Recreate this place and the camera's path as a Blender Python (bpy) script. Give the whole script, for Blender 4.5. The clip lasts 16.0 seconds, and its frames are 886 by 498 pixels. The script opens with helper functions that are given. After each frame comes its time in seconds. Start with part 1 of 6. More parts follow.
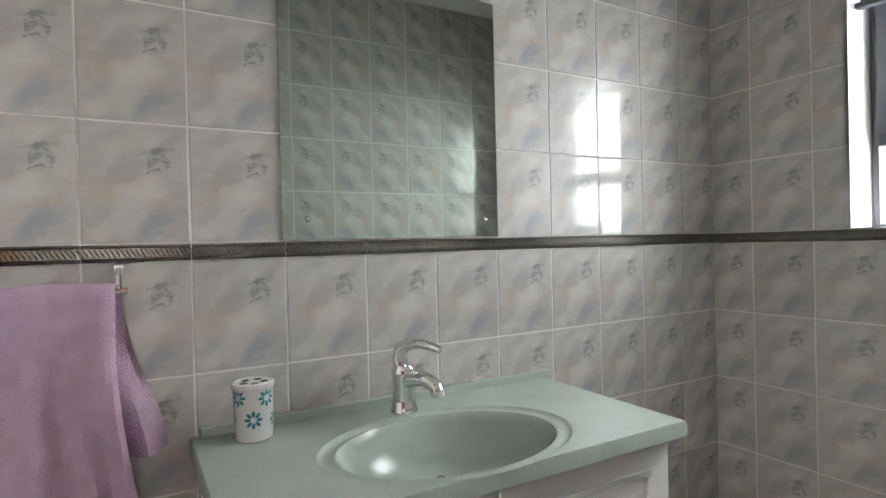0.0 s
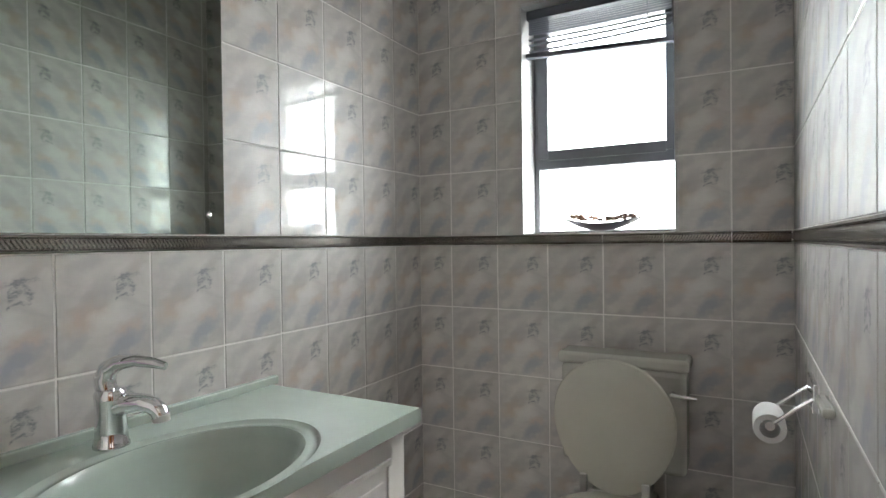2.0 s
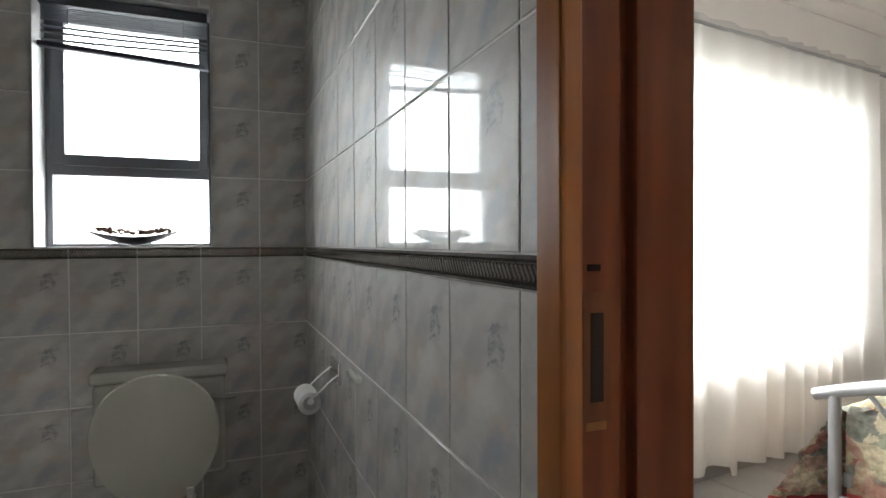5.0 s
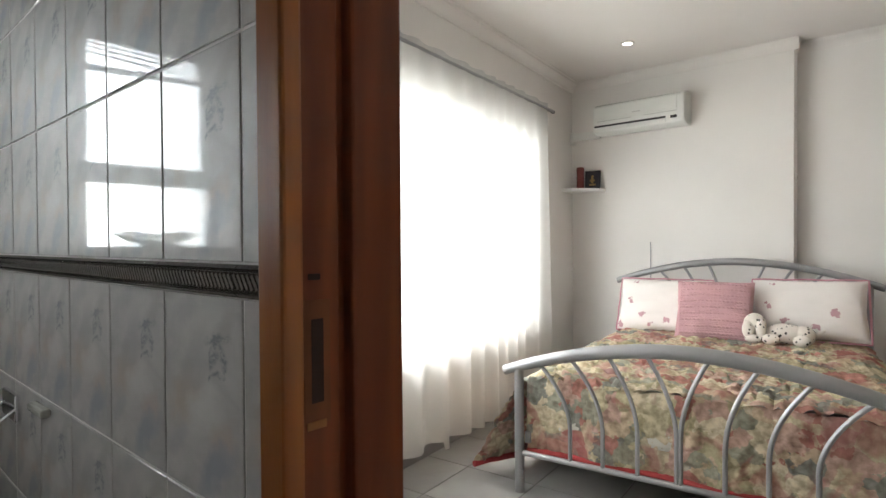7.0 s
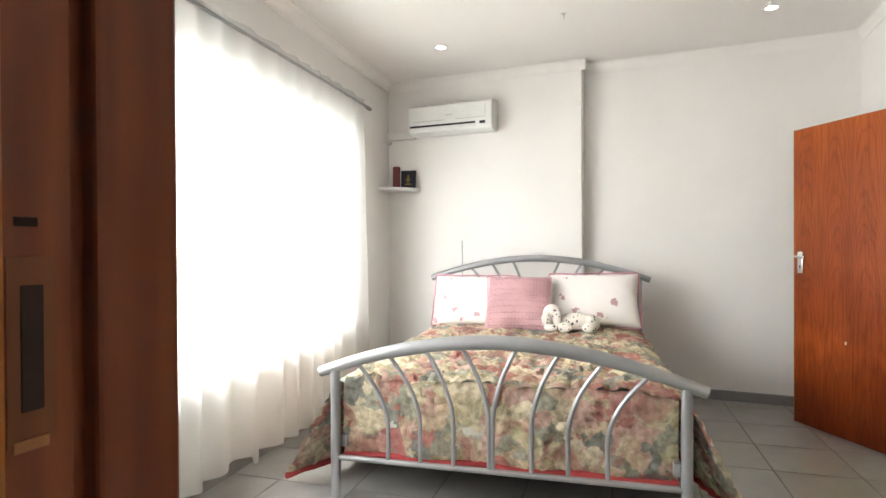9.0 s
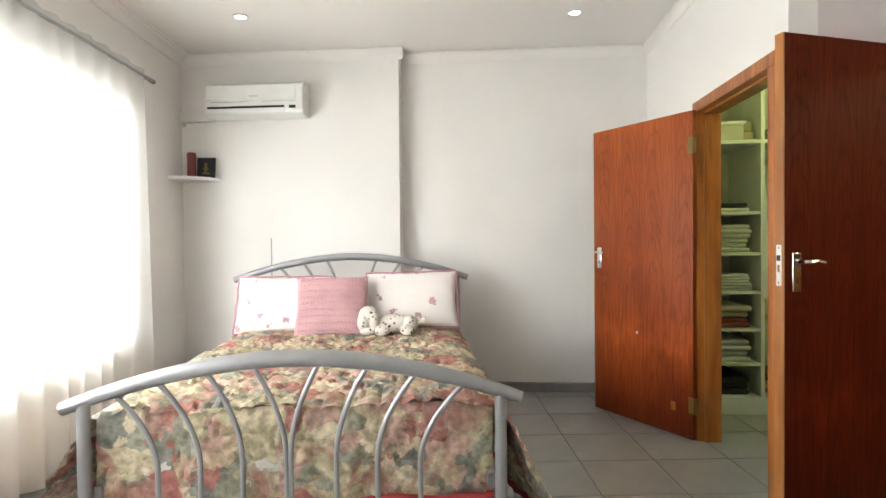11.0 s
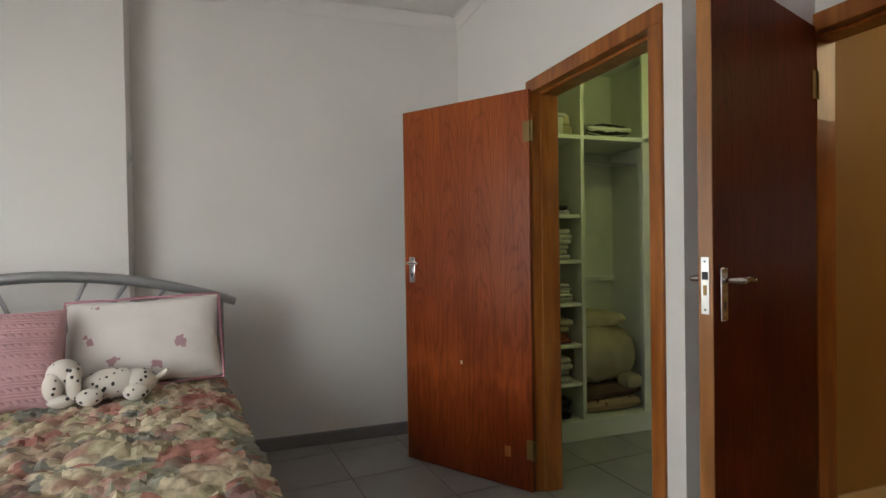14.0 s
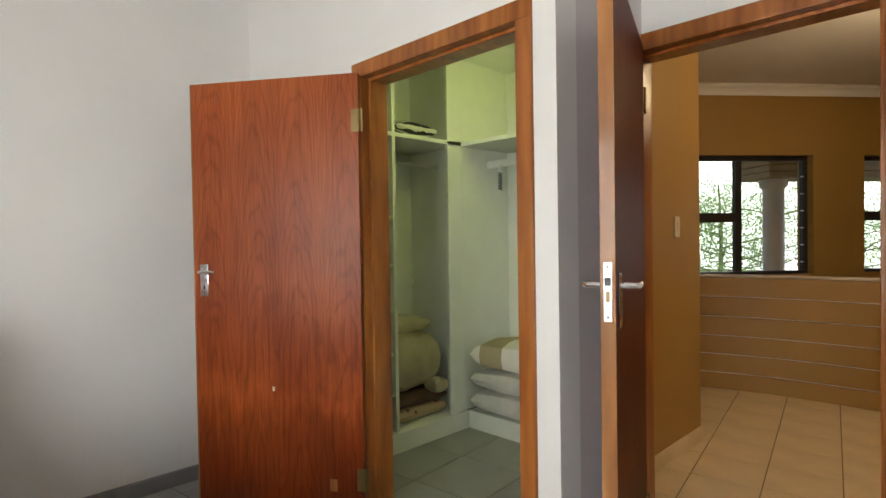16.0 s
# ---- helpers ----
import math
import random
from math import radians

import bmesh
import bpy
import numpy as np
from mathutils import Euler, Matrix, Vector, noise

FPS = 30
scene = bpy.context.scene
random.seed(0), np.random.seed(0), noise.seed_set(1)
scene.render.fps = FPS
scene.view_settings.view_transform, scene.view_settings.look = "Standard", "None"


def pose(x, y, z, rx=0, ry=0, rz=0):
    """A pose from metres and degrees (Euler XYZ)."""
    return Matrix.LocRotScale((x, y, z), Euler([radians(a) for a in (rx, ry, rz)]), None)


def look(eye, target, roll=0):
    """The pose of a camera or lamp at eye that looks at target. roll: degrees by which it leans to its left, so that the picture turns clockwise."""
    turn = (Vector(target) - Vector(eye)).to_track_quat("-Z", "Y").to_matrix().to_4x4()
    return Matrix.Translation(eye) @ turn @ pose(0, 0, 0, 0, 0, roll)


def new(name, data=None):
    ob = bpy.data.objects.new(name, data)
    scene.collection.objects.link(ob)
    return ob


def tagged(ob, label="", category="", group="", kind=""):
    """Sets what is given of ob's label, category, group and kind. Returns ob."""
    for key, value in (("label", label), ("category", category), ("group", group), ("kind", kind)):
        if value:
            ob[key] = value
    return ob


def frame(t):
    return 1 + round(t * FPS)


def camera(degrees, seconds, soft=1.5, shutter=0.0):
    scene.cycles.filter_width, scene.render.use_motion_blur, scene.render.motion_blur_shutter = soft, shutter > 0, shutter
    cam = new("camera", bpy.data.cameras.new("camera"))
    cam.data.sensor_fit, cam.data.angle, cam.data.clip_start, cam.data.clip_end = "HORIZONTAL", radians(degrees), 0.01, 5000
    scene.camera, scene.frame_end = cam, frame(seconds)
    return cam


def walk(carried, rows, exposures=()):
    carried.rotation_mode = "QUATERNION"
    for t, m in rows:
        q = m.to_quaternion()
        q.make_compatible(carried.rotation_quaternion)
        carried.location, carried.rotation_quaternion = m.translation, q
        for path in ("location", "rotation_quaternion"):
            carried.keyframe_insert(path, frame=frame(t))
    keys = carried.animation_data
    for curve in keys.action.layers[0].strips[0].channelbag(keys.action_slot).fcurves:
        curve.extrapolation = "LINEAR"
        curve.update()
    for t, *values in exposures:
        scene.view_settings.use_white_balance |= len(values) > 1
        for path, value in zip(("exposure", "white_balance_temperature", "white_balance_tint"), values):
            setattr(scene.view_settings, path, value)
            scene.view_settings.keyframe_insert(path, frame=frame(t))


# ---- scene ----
cam = camera(77.3, 16.0)
PATH = [
    (0, (-0.006, -1.922, 1.26), (-1.756, -0.937, 1.241), -1.4),
    (0.5, (0.001, -1.945, 1.255), (-1.609, -0.752, 1.237), -1.25),
    (1, (-0.024, -1.964, 1.259), (-1.441, -0.553, 1.228), -0.9),
    (1.5, (-0.075, -1.973, 1.249), (-1.271, -0.37, 1.221), -0.8),
    (2, (-0.121, -1.991, 1.251), (-1.088, -0.24, 1.226), -0.7),
    (2.5, (-0.189, -2.008, 1.253), (-0.892, -0.136, 1.222), -0.6),
    (3, (-0.232, -2.037, 1.261), (-0.659, -0.083, 1.222), -0.5),
    (3.5, (-0.246, -2.103, 1.265), (-0.327, -0.105, 1.229), -0.35),
    (4, (-0.257, -2.141, 1.261), (-0.026, -0.154, 1.239), -0.2),
    (4.2, (-0.269, -2.153, 1.268), (0.07, -0.182, 1.246), -0.2),
    (6.3, (-0.316, -2.191, 1.295), (0.982, -0.669, 1.274), -0.3),
    (6.5, (-0.314, -2.195, 1.296), (1.054, -0.737, 1.273), -0.3),
    (7, (-0.312, -2.209, 1.297), (1.198, -0.897, 1.272), -0.4),
    (7.5, (-0.316, -2.213, 1.298), (1.298, -1.033, 1.275), -0.4),
    (8, (-0.311, -2.191, 1.293), (1.396, -1.148, 1.27), -0.5),
    (8.5, (-0.285, -2.18, 1.284), (1.505, -1.287, 1.258), -0.4),
    (9, (-0.221, -2.148, 1.249), (1.632, -1.394, 1.234), -0.3),
    (9.5, (-0.165, -2.145, 1.246), (1.739, -1.532, 1.233), -0.4),
    (10, (-0.108, -2.158, 1.238), (1.838, -1.7, 1.226), -0.5),
    (12.3, (0.549, -2.219, 1.277), (2.547, -2.311, 1.249), -0.8),
    (12.5, (0.623, -2.241, 1.267), (2.62, -2.354, 1.248), -0.9),
    (13, (0.804, -2.2, 1.277), (2.791, -2.432, 1.253), -0.9),
    (13.5, (0.962, -2.155, 1.275), (2.915, -2.588, 1.249), -0.7),
    (14, (1.129, -2.115, 1.278), (3.021, -2.763, 1.25), -0.9),
    (14.5, (1.291, -2.081, 1.294), (3.116, -2.898, 1.263), -0.9),
    (15, (1.415, -1.995, 1.299), (3.14, -3.006, 1.264), -1.0),
    (15.5, (1.518, -1.927, 1.303), (3.1, -3.15, 1.267), -0.9),
    (16, (1.606, -1.953, 1.292), (3.024, -3.363, 1.255), -0.9),
]
walk(cam, [(t, look(eye, target, roll)) for t, eye, target, roll in PATH],
     [(0, 0.62), (1.5, 0.52), (2.5, 0.62), (3.5, 0.3), (4.2, 0.1), (6.3, -0.74), (7.0, -0.6), (8.0, -0.25), (9.0, 0.05), (10.2, 0.25), (12.3, -0.78), (14, -1.15), (15, -0.68), (16, -0.36)])
BATH_W, BED_W, HALL_W, CLOSET_W, HALL_FILL_W = 1200, 115, 120, 9.5, 46

# ---- world, large lights ----
world = bpy.data.worlds.new("sky")
scene.world = world
world.use_nodes = True
wn = world.node_tree
sky = wn.nodes.new("ShaderNodeTexSky")
sky.sky_type, sky.sun_disc = "NISHITA", False
sky.sun_elevation, sky.sun_rotation = radians(50), radians(20)
wn.links.new(sky.outputs[0], wn.nodes["Background"].inputs[0])
wn.nodes["Background"].inputs[1].default_value = 0.15
sun_data = bpy.data.lights.new("sun", "SUN")
sun_data.energy, sun_data.angle, sun_data.color = 5.0, radians(12), (1, 0.96, 0.9)
new("sun", sun_data).matrix_world = look((0, 0, 20), (-6, -15, 0))


def area(name, eye, target, w, h, watts, color=(1, 1, 1)):
    d = bpy.data.lights.new(name, "AREA")
    d.shape, d.size, d.size_y, d.energy, d.color = "RECTANGLE", w, h, watts, color
    new(name, d).matrix_world = look(eye, target)


def point_light(name, at, watts, color=(1, 1, 1), radius=0.04):
    d = bpy.data.lights.new(name, "POINT")
    d.energy, d.color, d.shadow_soft_size = watts, color, radius
    new(name, d).location = at


# sky light standing outside each window
area("bathroom_window_light", (-1.0, 0.95, 2.75), (-0.95, -1, 1.3), 5.4, 4.4, BATH_W, (0.95, 0.98, 1))
area("bedroom_window_light", (2.0, 0.85, 1.5), (2.1, -1, 1.4), 3.6, 1.9, BED_W, (1, 0.985, 0.96))
area("hall_window_light", (4.15, -8.55, 3.5), (2.6, -6.7, 0.9), 3.0, 1.6, HALL_W, (1, 0.98, 0.94))
# unseen point light added for the closet's greenish light; no fitting is modelled
point_light("closet_bulb", (3.35, -4.3, 2.30), CLOSET_W, (0.90, 1.0, 0.36))
# unseen fill added in mid-air to warm the hall, apart from its downlight
point_light("hall_bulb", (1.6, -5.7, 2.3), HALL_FILL_W, (1, 0.76, 0.44), 0.3)


# ---- materials ----
def mat(name, color, rough=0.6, metal=0.0, var=0.06, scale=6.0, bump=0.05, bscale=60.0, color2=None, coat=0.0, stretch=None, spec=0.5):
    m = bpy.data.materials.new(name)
    m.use_nodes = True
    nt = m.node_tree
    b = nt.nodes["Principled BSDF"]
    b.inputs["Roughness"].default_value, b.inputs["Metallic"].default_value = rough, metal
    b.inputs["Coat Weight"].default_value = coat
    b.inputs["Specular IOR Level"].default_value = spec
    tc = nt.nodes.new("ShaderNodeTexCoord")
    mp = nt.nodes.new("ShaderNodeMapping")
    nt.links.new(tc.outputs["Object"], mp.inputs[0])
    if stretch:
        mp.inputs["Scale"].default_value = stretch
    n1 = nt.nodes.new("ShaderNodeTexNoise")
    n1.inputs["Scale"].default_value, n1.inputs["Detail"].default_value = scale, 6
    n2 = nt.nodes.new("ShaderNodeTexNoise")
    n2.inputs["Scale"].default_value, n2.inputs["Detail"].default_value = bscale, 4
    for n in (n1, n2):
        nt.links.new(mp.outputs[0], n.inputs["Vector"])
    ramp = nt.nodes.new("ShaderNodeValToRGB")
    c2 = color2 or tuple(max(0, c * (1 - 2.2 * var)) for c in color)
    ramp.color_ramp.elements[0].position, ramp.color_ramp.elements[1].position = 0.33, 0.66
    ramp.color_ramp.elements[0].color, ramp.color_ramp.elements[1].color = (*c2, 1), (*color, 1)
    nt.links.new(n1.outputs["Fac"], ramp.inputs[0])
    nt.links.new(ramp.outputs[0], b.inputs["Base Color"])
    if bump:
        bp = nt.nodes.new("ShaderNodeBump")
        bp.inputs["Strength"].default_value, bp.inputs["Distance"].default_value = bump, 0.004
        nt.links.new(n2.outputs["Fac"], bp.inputs["Height"])
        nt.links.new(bp.outputs[0], b.inputs["Normal"])
    return m


def nodes(m):
    return m.node_tree, m.node_tree.nodes["Principled BSDF"]


def tile_print(name):
    """Glazed wall tile: soft grey, beige and blue clouds with one dark brush mark, the same print on each tile."""
    m = bpy.data.materials.new(name)
    m.use_nodes = True
    nt, b = nodes(m)
    L = nt.links.new
    tc = nt.nodes.new("ShaderNodeTexCoord")

    def noise_tex(scale, detail, sc=(1, 1, 1), rot=0, off=(0, 0, 0)):
        mp = nt.nodes.new("ShaderNodeMapping")
        mp.inputs["Scale"].default_value, mp.inputs["Location"].default_value = sc, off
        mp.inputs["Rotation"].default_value = (0, 0, radians(rot))
        n = nt.nodes.new("ShaderNodeTexNoise")
        n.inputs["Scale"].default_value, n.inputs["Detail"].default_value = scale, detail
        n.inputs["Distortion"].default_value = 0.6
        L(tc.outputs["Object"], mp.inputs[0])
        L(mp.outputs[0], n.inputs["Vector"])
        return n.outputs["Fac"]

    def ramp(src, *stops):
        r = nt.nodes.new("ShaderNodeValToRGB")
        while len(r.color_ramp.elements) < len(stops):
            r.color_ramp.elements.new(0.5)
        for e, (p, c) in zip(r.color_ramp.elements, stops):
            e.position, e.color = p, (*c, 1)
        L(src, r.inputs[0])
        return r.outputs[0]

    def mix(f, a, c):
        x = nt.nodes.new("ShaderNodeMix")
        x.data_type = "RGBA"
        L(f, x.inputs[0]), L(a, x.inputs[6]), L(c, x.inputs[7])
        return x.outputs[2]

    def rgb(col):
        x = nt.nodes.new("ShaderNodeRGB")
        x.outputs[0].default_value = (*col, 1)
        return x.outputs[0]

    warp = nt.nodes.new("ShaderNodeTexNoise")
    warp.inputs["Scale"].default_value, warp.inputs["Detail"].default_value = 26, 3
    L(tc.outputs["Object"], warp.inputs["Vector"])
    bent = nt.nodes.new("ShaderNodeVectorMath")
    bent.operation = "MULTIPLY_ADD"
    bent.inputs[1].default_value = (0.05, 0.05, 0)
    L(warp.outputs["Color"], bent.inputs[0]), L(tc.outputs["Object"], bent.inputs[2])

    def patch(x, y, rx, ry, turn, amount, soft=0.35):
        """A cloudy oval on the tile, in metres from its lower corner."""
        d = nt.nodes.new("ShaderNodeVectorMath")
        d.operation = "SUBTRACT"
        d.inputs[1].default_value = (x + 0.025, y + 0.025, 0)
        r = nt.nodes.new("ShaderNodeVectorRotate")
        r.rotation_type = "Z_AXIS"
        r.inputs["Angle"].default_value = radians(-turn)
        sc = nt.nodes.new("ShaderNodeVectorMath")
        sc.operation = "MULTIPLY"
        sc.inputs[1].default_value = (1 / rx, 1 / ry, 0)
        ln = nt.nodes.new("ShaderNodeVectorMath")
        ln.operation = "LENGTH"
        L(bent.outputs[0], d.inputs[0]), L(d.outputs[0], r.inputs["Vector"]), L(r.outputs[0], sc.inputs[0]), L(sc.outputs[0], ln.inputs[0])
        return ramp(ln.outputs["Value"], (soft, (amount,) * 3), (1.0, (0, 0, 0)))

    c = ramp(noise_tex(9, 4, (1, 1.5, 1), 35), (0.30, (0.43, 0.415, 0.40)), (0.48, (0.53, 0.51, 0.485)), (0.70, (0.61, 0.585, 0.55)))
    for px, py, rx, ry, turn, amount, col in (
            (0.055, 0.120, 0.065, 0.035, 40, 0.7, (0.52, 0.42, 0.34)),
            (0.085, 0.165, 0.060, 0.030, 55, 0.55, (0.40, 0.39, 0.39)),
            (0.110, 0.110, 0.055, 0.040, 15, 0.8, (0.66, 0.635, 0.60)),
            (0.150, 0.085, 0.045, 0.022, 30, 0.6, (0.54, 0.43, 0.36)),
            (0.135, 0.045, 0.070, 0.026, 42, 0.85, (0.345, 0.36, 0.405)),
            (0.035, 0.060, 0.045, 0.022, 45, 0.6, (0.41, 0.41, 0.42)),
            (0.060, 0.225, 0.060, 0.022, 40, 0.55, (0.42, 0.41, 0.41)),
            (0.170, 0.215, 0.045, 0.020, 50, 0.5, (0.45, 0.42, 0.39)),
            (0.030, 0.020, 0.030, 0.018, 0, 0.6, (0.64, 0.61, 0.57))):
        c = mix(patch(px, py, rx, ry, turn, amount), c, rgb(col))
    # the brush mark: one broad bar, two legs and a dash
    ink = rgb((0.215, 0.225, 0.245))
    grain = ramp(noise_tex(95, 3, (1, 2.0, 1), -8), (0.36, (0.15, 0.15, 0.15)), (0.56, (1, 1, 1)))
    for px, py, rx, ry, turn in ((0.143, 0.198, 0.036, 0.009, 4), (0.137, 0.181, 0.011, 0.021, -18), (0.157, 0.176, 0.008, 0.022, 14), (0.148, 0.155, 0.020, 0.006, 5), (0.125, 0.150, 0.008, 0.009, 0)):
        f = nt.nodes.new("ShaderNodeMix")
        f.data_type, f.blend_type = "RGBA", "MULTIPLY"
        f.inputs[0].default_value = 1
        L(patch(px, py, rx, ry, turn, 0.85, 0.45), f.inputs[6]), L(grain, f.inputs[7])
        c = mix(f.outputs[2], c, ink)
    oi = nt.nodes.new("ShaderNodeObjectInfo")
    hs = nt.nodes.new("ShaderNodeHueSaturation")
    mr = nt.nodes.new("ShaderNodeMapRange")
    mr.inputs[3].default_value, mr.inputs[4].default_value = 0.95, 1.05
    L(oi.outputs["Random"], mr.inputs[0]), L(mr.outputs[0], hs.inputs["Value"]), L(c, hs.inputs["Color"])
    L(hs.outputs[0], b.inputs["Base Color"])
    b.inputs["Roughness"].default_value = 0.42
    b.inputs["Coat Weight"].default_value, b.inputs["Coat Roughness"].default_value = 0.8, 0.05
    b.inputs["Specular IOR Level"].default_value = 0.55
    wv = nt.nodes.new("ShaderNodeBump")
    wv.inputs["Strength"].default_value, wv.inputs["Distance"].default_value = 0.05, 0.003
    L(noise_tex(30, 2), wv.inputs["Height"])
    L(wv.outputs[0], b.inputs["Normal"])
    return m


def wood(name, dark, light, rough=0.3, scale=7.0, coat=0.3):
    """Varnished timber with long figure along local z."""
    m = mat(name, light, rough, 0, 0.1, 3, 0.05, 90, dark, coat, (5, 5, 0.6), 0.3)
    nt, b = nodes(m)
    L = nt.links.new
    tc = nt.nodes.new("ShaderNodeTexCoord")
    mp = nt.nodes.new("ShaderNodeMapping")
    mp.inputs["Scale"].default_value = (1, 1, 0.16)
    w = nt.nodes.new("ShaderNodeTexWave")
    w.inputs["Scale"].default_value, w.inputs["Distortion"].default_value = scale, 9
    w.inputs["Detail"].default_value, w.inputs["Detail Scale"].default_value = 3, 1.6
    L(tc.outputs["Object"], mp.inputs[0]), L(mp.outputs[0], w.inputs["Vector"])
    x = nt.nodes.new("ShaderNodeMix")
    x.data_type, x.blend_type = "RGBA", "MULTIPLY"
    x.inputs[0].default_value = 0.35
    r = nt.nodes.new("ShaderNodeValToRGB")
    r.color_ramp.elements[0].color, r.color_ramp.elements[1].color = (0.42, 0.36, 0.33, 1), (1, 1, 1, 1)
    old = b.inputs["Base Color"].links[0].from_socket
    L(w.outputs["Fac"], r.inputs[0]), L(old, x.inputs[6]), L(r.outputs[0], x.inputs[7])
    L(x.outputs[2], b.inputs["Base Color"])
    return m


def crown_veneer(name, dark, light, rough, spec=0.3):
    """Crown-cut veneer in mirrored leaves, arched figure above a splice and straighter streaks below; local x across, z up."""
    m = mat(name, light, rough, 0, 0.1, 2.5, 0.05, 90, dark, 0.0, (1.4, 1, 0.5), spec)
    nt, b = nodes(m)
    L = nt.links.new

    def mt(op, a, c=0.0, e=0.0):
        x = nt.nodes.new("ShaderNodeMath")
        x.operation = op
        for k, v in enumerate((a, c, e)):
            if isinstance(v, (int, float)):
                x.inputs[k].default_value = v
            else:
                L(v, x.inputs[k])
        return x.outputs[0]

    def ramp(src, *stops):
        r = nt.nodes.new("ShaderNodeValToRGB")
        while len(r.color_ramp.elements) < len(stops):
            r.color_ramp.elements.new(0.5)
        for e, (p, c) in zip(r.color_ramp.elements, stops):
            e.position, e.color = p, (*c, 1)
        L(src, r.inputs[0])
        return r.outputs[0]

    def mult(a, c, f):
        x = nt.nodes.new("ShaderNodeMix")
        x.data_type, x.blend_type = "RGBA", "MULTIPLY"
        if isinstance(f, float):
            x.inputs[0].default_value = f
        else:
            L(f, x.inputs[0])
        L(a, x.inputs[6]), L(c, x.inputs[7])
        return x.outputs[2]

    tc = nt.nodes.new("ShaderNodeTexCoord")
    sep = nt.nodes.new("ShaderNodeSeparateXYZ")
    L(tc.outputs["Object"], sep.inputs[0])
    n = nt.nodes.new("ShaderNodeTexNoise")
    n.inputs["Scale"].default_value, n.inputs["Detail"].default_value = 5, 4
    st = nt.nodes.new("ShaderNodeMapping")
    st.inputs["Scale"].default_value = (1.6, 1, 0.35)
    L(tc.outputs["Object"], st.inputs[0]), L(st.outputs[0], n.inputs["Vector"])
    leaf_x = mt("ABSOLUTE", mt("SUBTRACT", mt("PINGPONG", mt("ADD", sep.outputs["X"], 0.03), 0.215), 0.10))
    arch = mt("MULTIPLY_ADD", mt("MULTIPLY", leaf_x, leaf_x), 62.0, mt("MULTIPLY", sep.outputs["Z"], 1.15))
    upper = mt("SINE", mt("MULTIPLY_ADD", n.outputs["Fac"], 30.0, mt("MULTIPLY", arch, 36.0)))
    lower = mt("SINE", mt("MULTIPLY_ADD", n.outputs["Fac"], 34.0, mt("MULTIPLY_ADD", leaf_x, 150.0, mt("MULTIPLY", sep.outputs["Z"], 16.0))))
    ragged = mt("MULTIPLY_ADD", n.outputs["Fac"], 0.10, sep.outputs["Z"])
    top = ramp(ragged, (0.995, (0, 0, 0)), (1.03, (1, 1, 1)))
    x = nt.nodes.new("ShaderNodeMix")
    x.data_type = "FLOAT"
    L(top, x.inputs[0]), L(lower, x.inputs[2]), L(upper, x.inputs[3])
    figure = ramp(x.outputs[0], (0.0, (1, 1, 1)), (0.55, (0.95, 0.92, 0.90)), (0.97, (0.66, 0.58, 0.54)))
    pores = nt.nodes.new("ShaderNodeTexNoise")
    pores.inputs["Scale"].default_value, pores.inputs["Detail"].default_value = 60, 4
    pm = nt.nodes.new("ShaderNodeMapping")
    pm.inputs["Scale"].default_value = (2.2, 2.2, 0.07)
    L(tc.outputs["Object"], pm.inputs[0]), L(pm.outputs[0], pores.inputs["Vector"])
    streak = ramp(pores.outputs["Fac"], (0.35, (0.70, 0.62, 0.58)), (0.60, (1.05, 1.03, 1.0)))
    old = b.inputs["Base Color"].links[0].from_socket
    col = mult(mult(old, figure, 0.55), streak, 0.8)
    # worn varnish: ragged dark and bare bands in the lower half
    wn_ = nt.nodes.new("ShaderNodeTexNoise")
    wn_.inputs["Scale"].default_value, wn_.inputs["Detail"].default_value = 9, 5
    wm = nt.nodes.new("ShaderNodeMapping")
    wm.inputs["Scale"].default_value = (1.3, 1, 0.5)
    L(tc.outputs["Object"], wm.inputs[0]), L(wm.outputs[0], wn_.inputs["Vector"])
    height = mt("MULTIPLY_ADD", wn_.outputs["Fac"], 0.5, sep.outputs["Z"])
    worn = ramp(mt("MULTIPLY", height, 0.5), (0.20, (0.60, 0.44, 0.38)), (0.35, (0.72, 0.58, 0.50)), (0.42, (1.06, 0.98, 0.90)), (0.48, (0.84, 0.72, 0.65)), (0.62, (0.95, 0.88, 0.84)), (0.70, (1.12, 1.12, 1.12)))
    L(mult(col, worn, 1.0), b.inputs["Base Color"])
    return m


def glass(name, tint=(0.95, 0.98, 0.97)):
    m = bpy.data.materials.new(name)
    m.use_nodes = True
    nt, b = nodes(m)
    b.inputs["Base Color"].default_value = (*tint, 1)
    b.inputs["Transmission Weight"].default_value, b.inputs["Roughness"].default_value, b.inputs["IOR"].default_value = 1, 0.0, 1.1
    return m


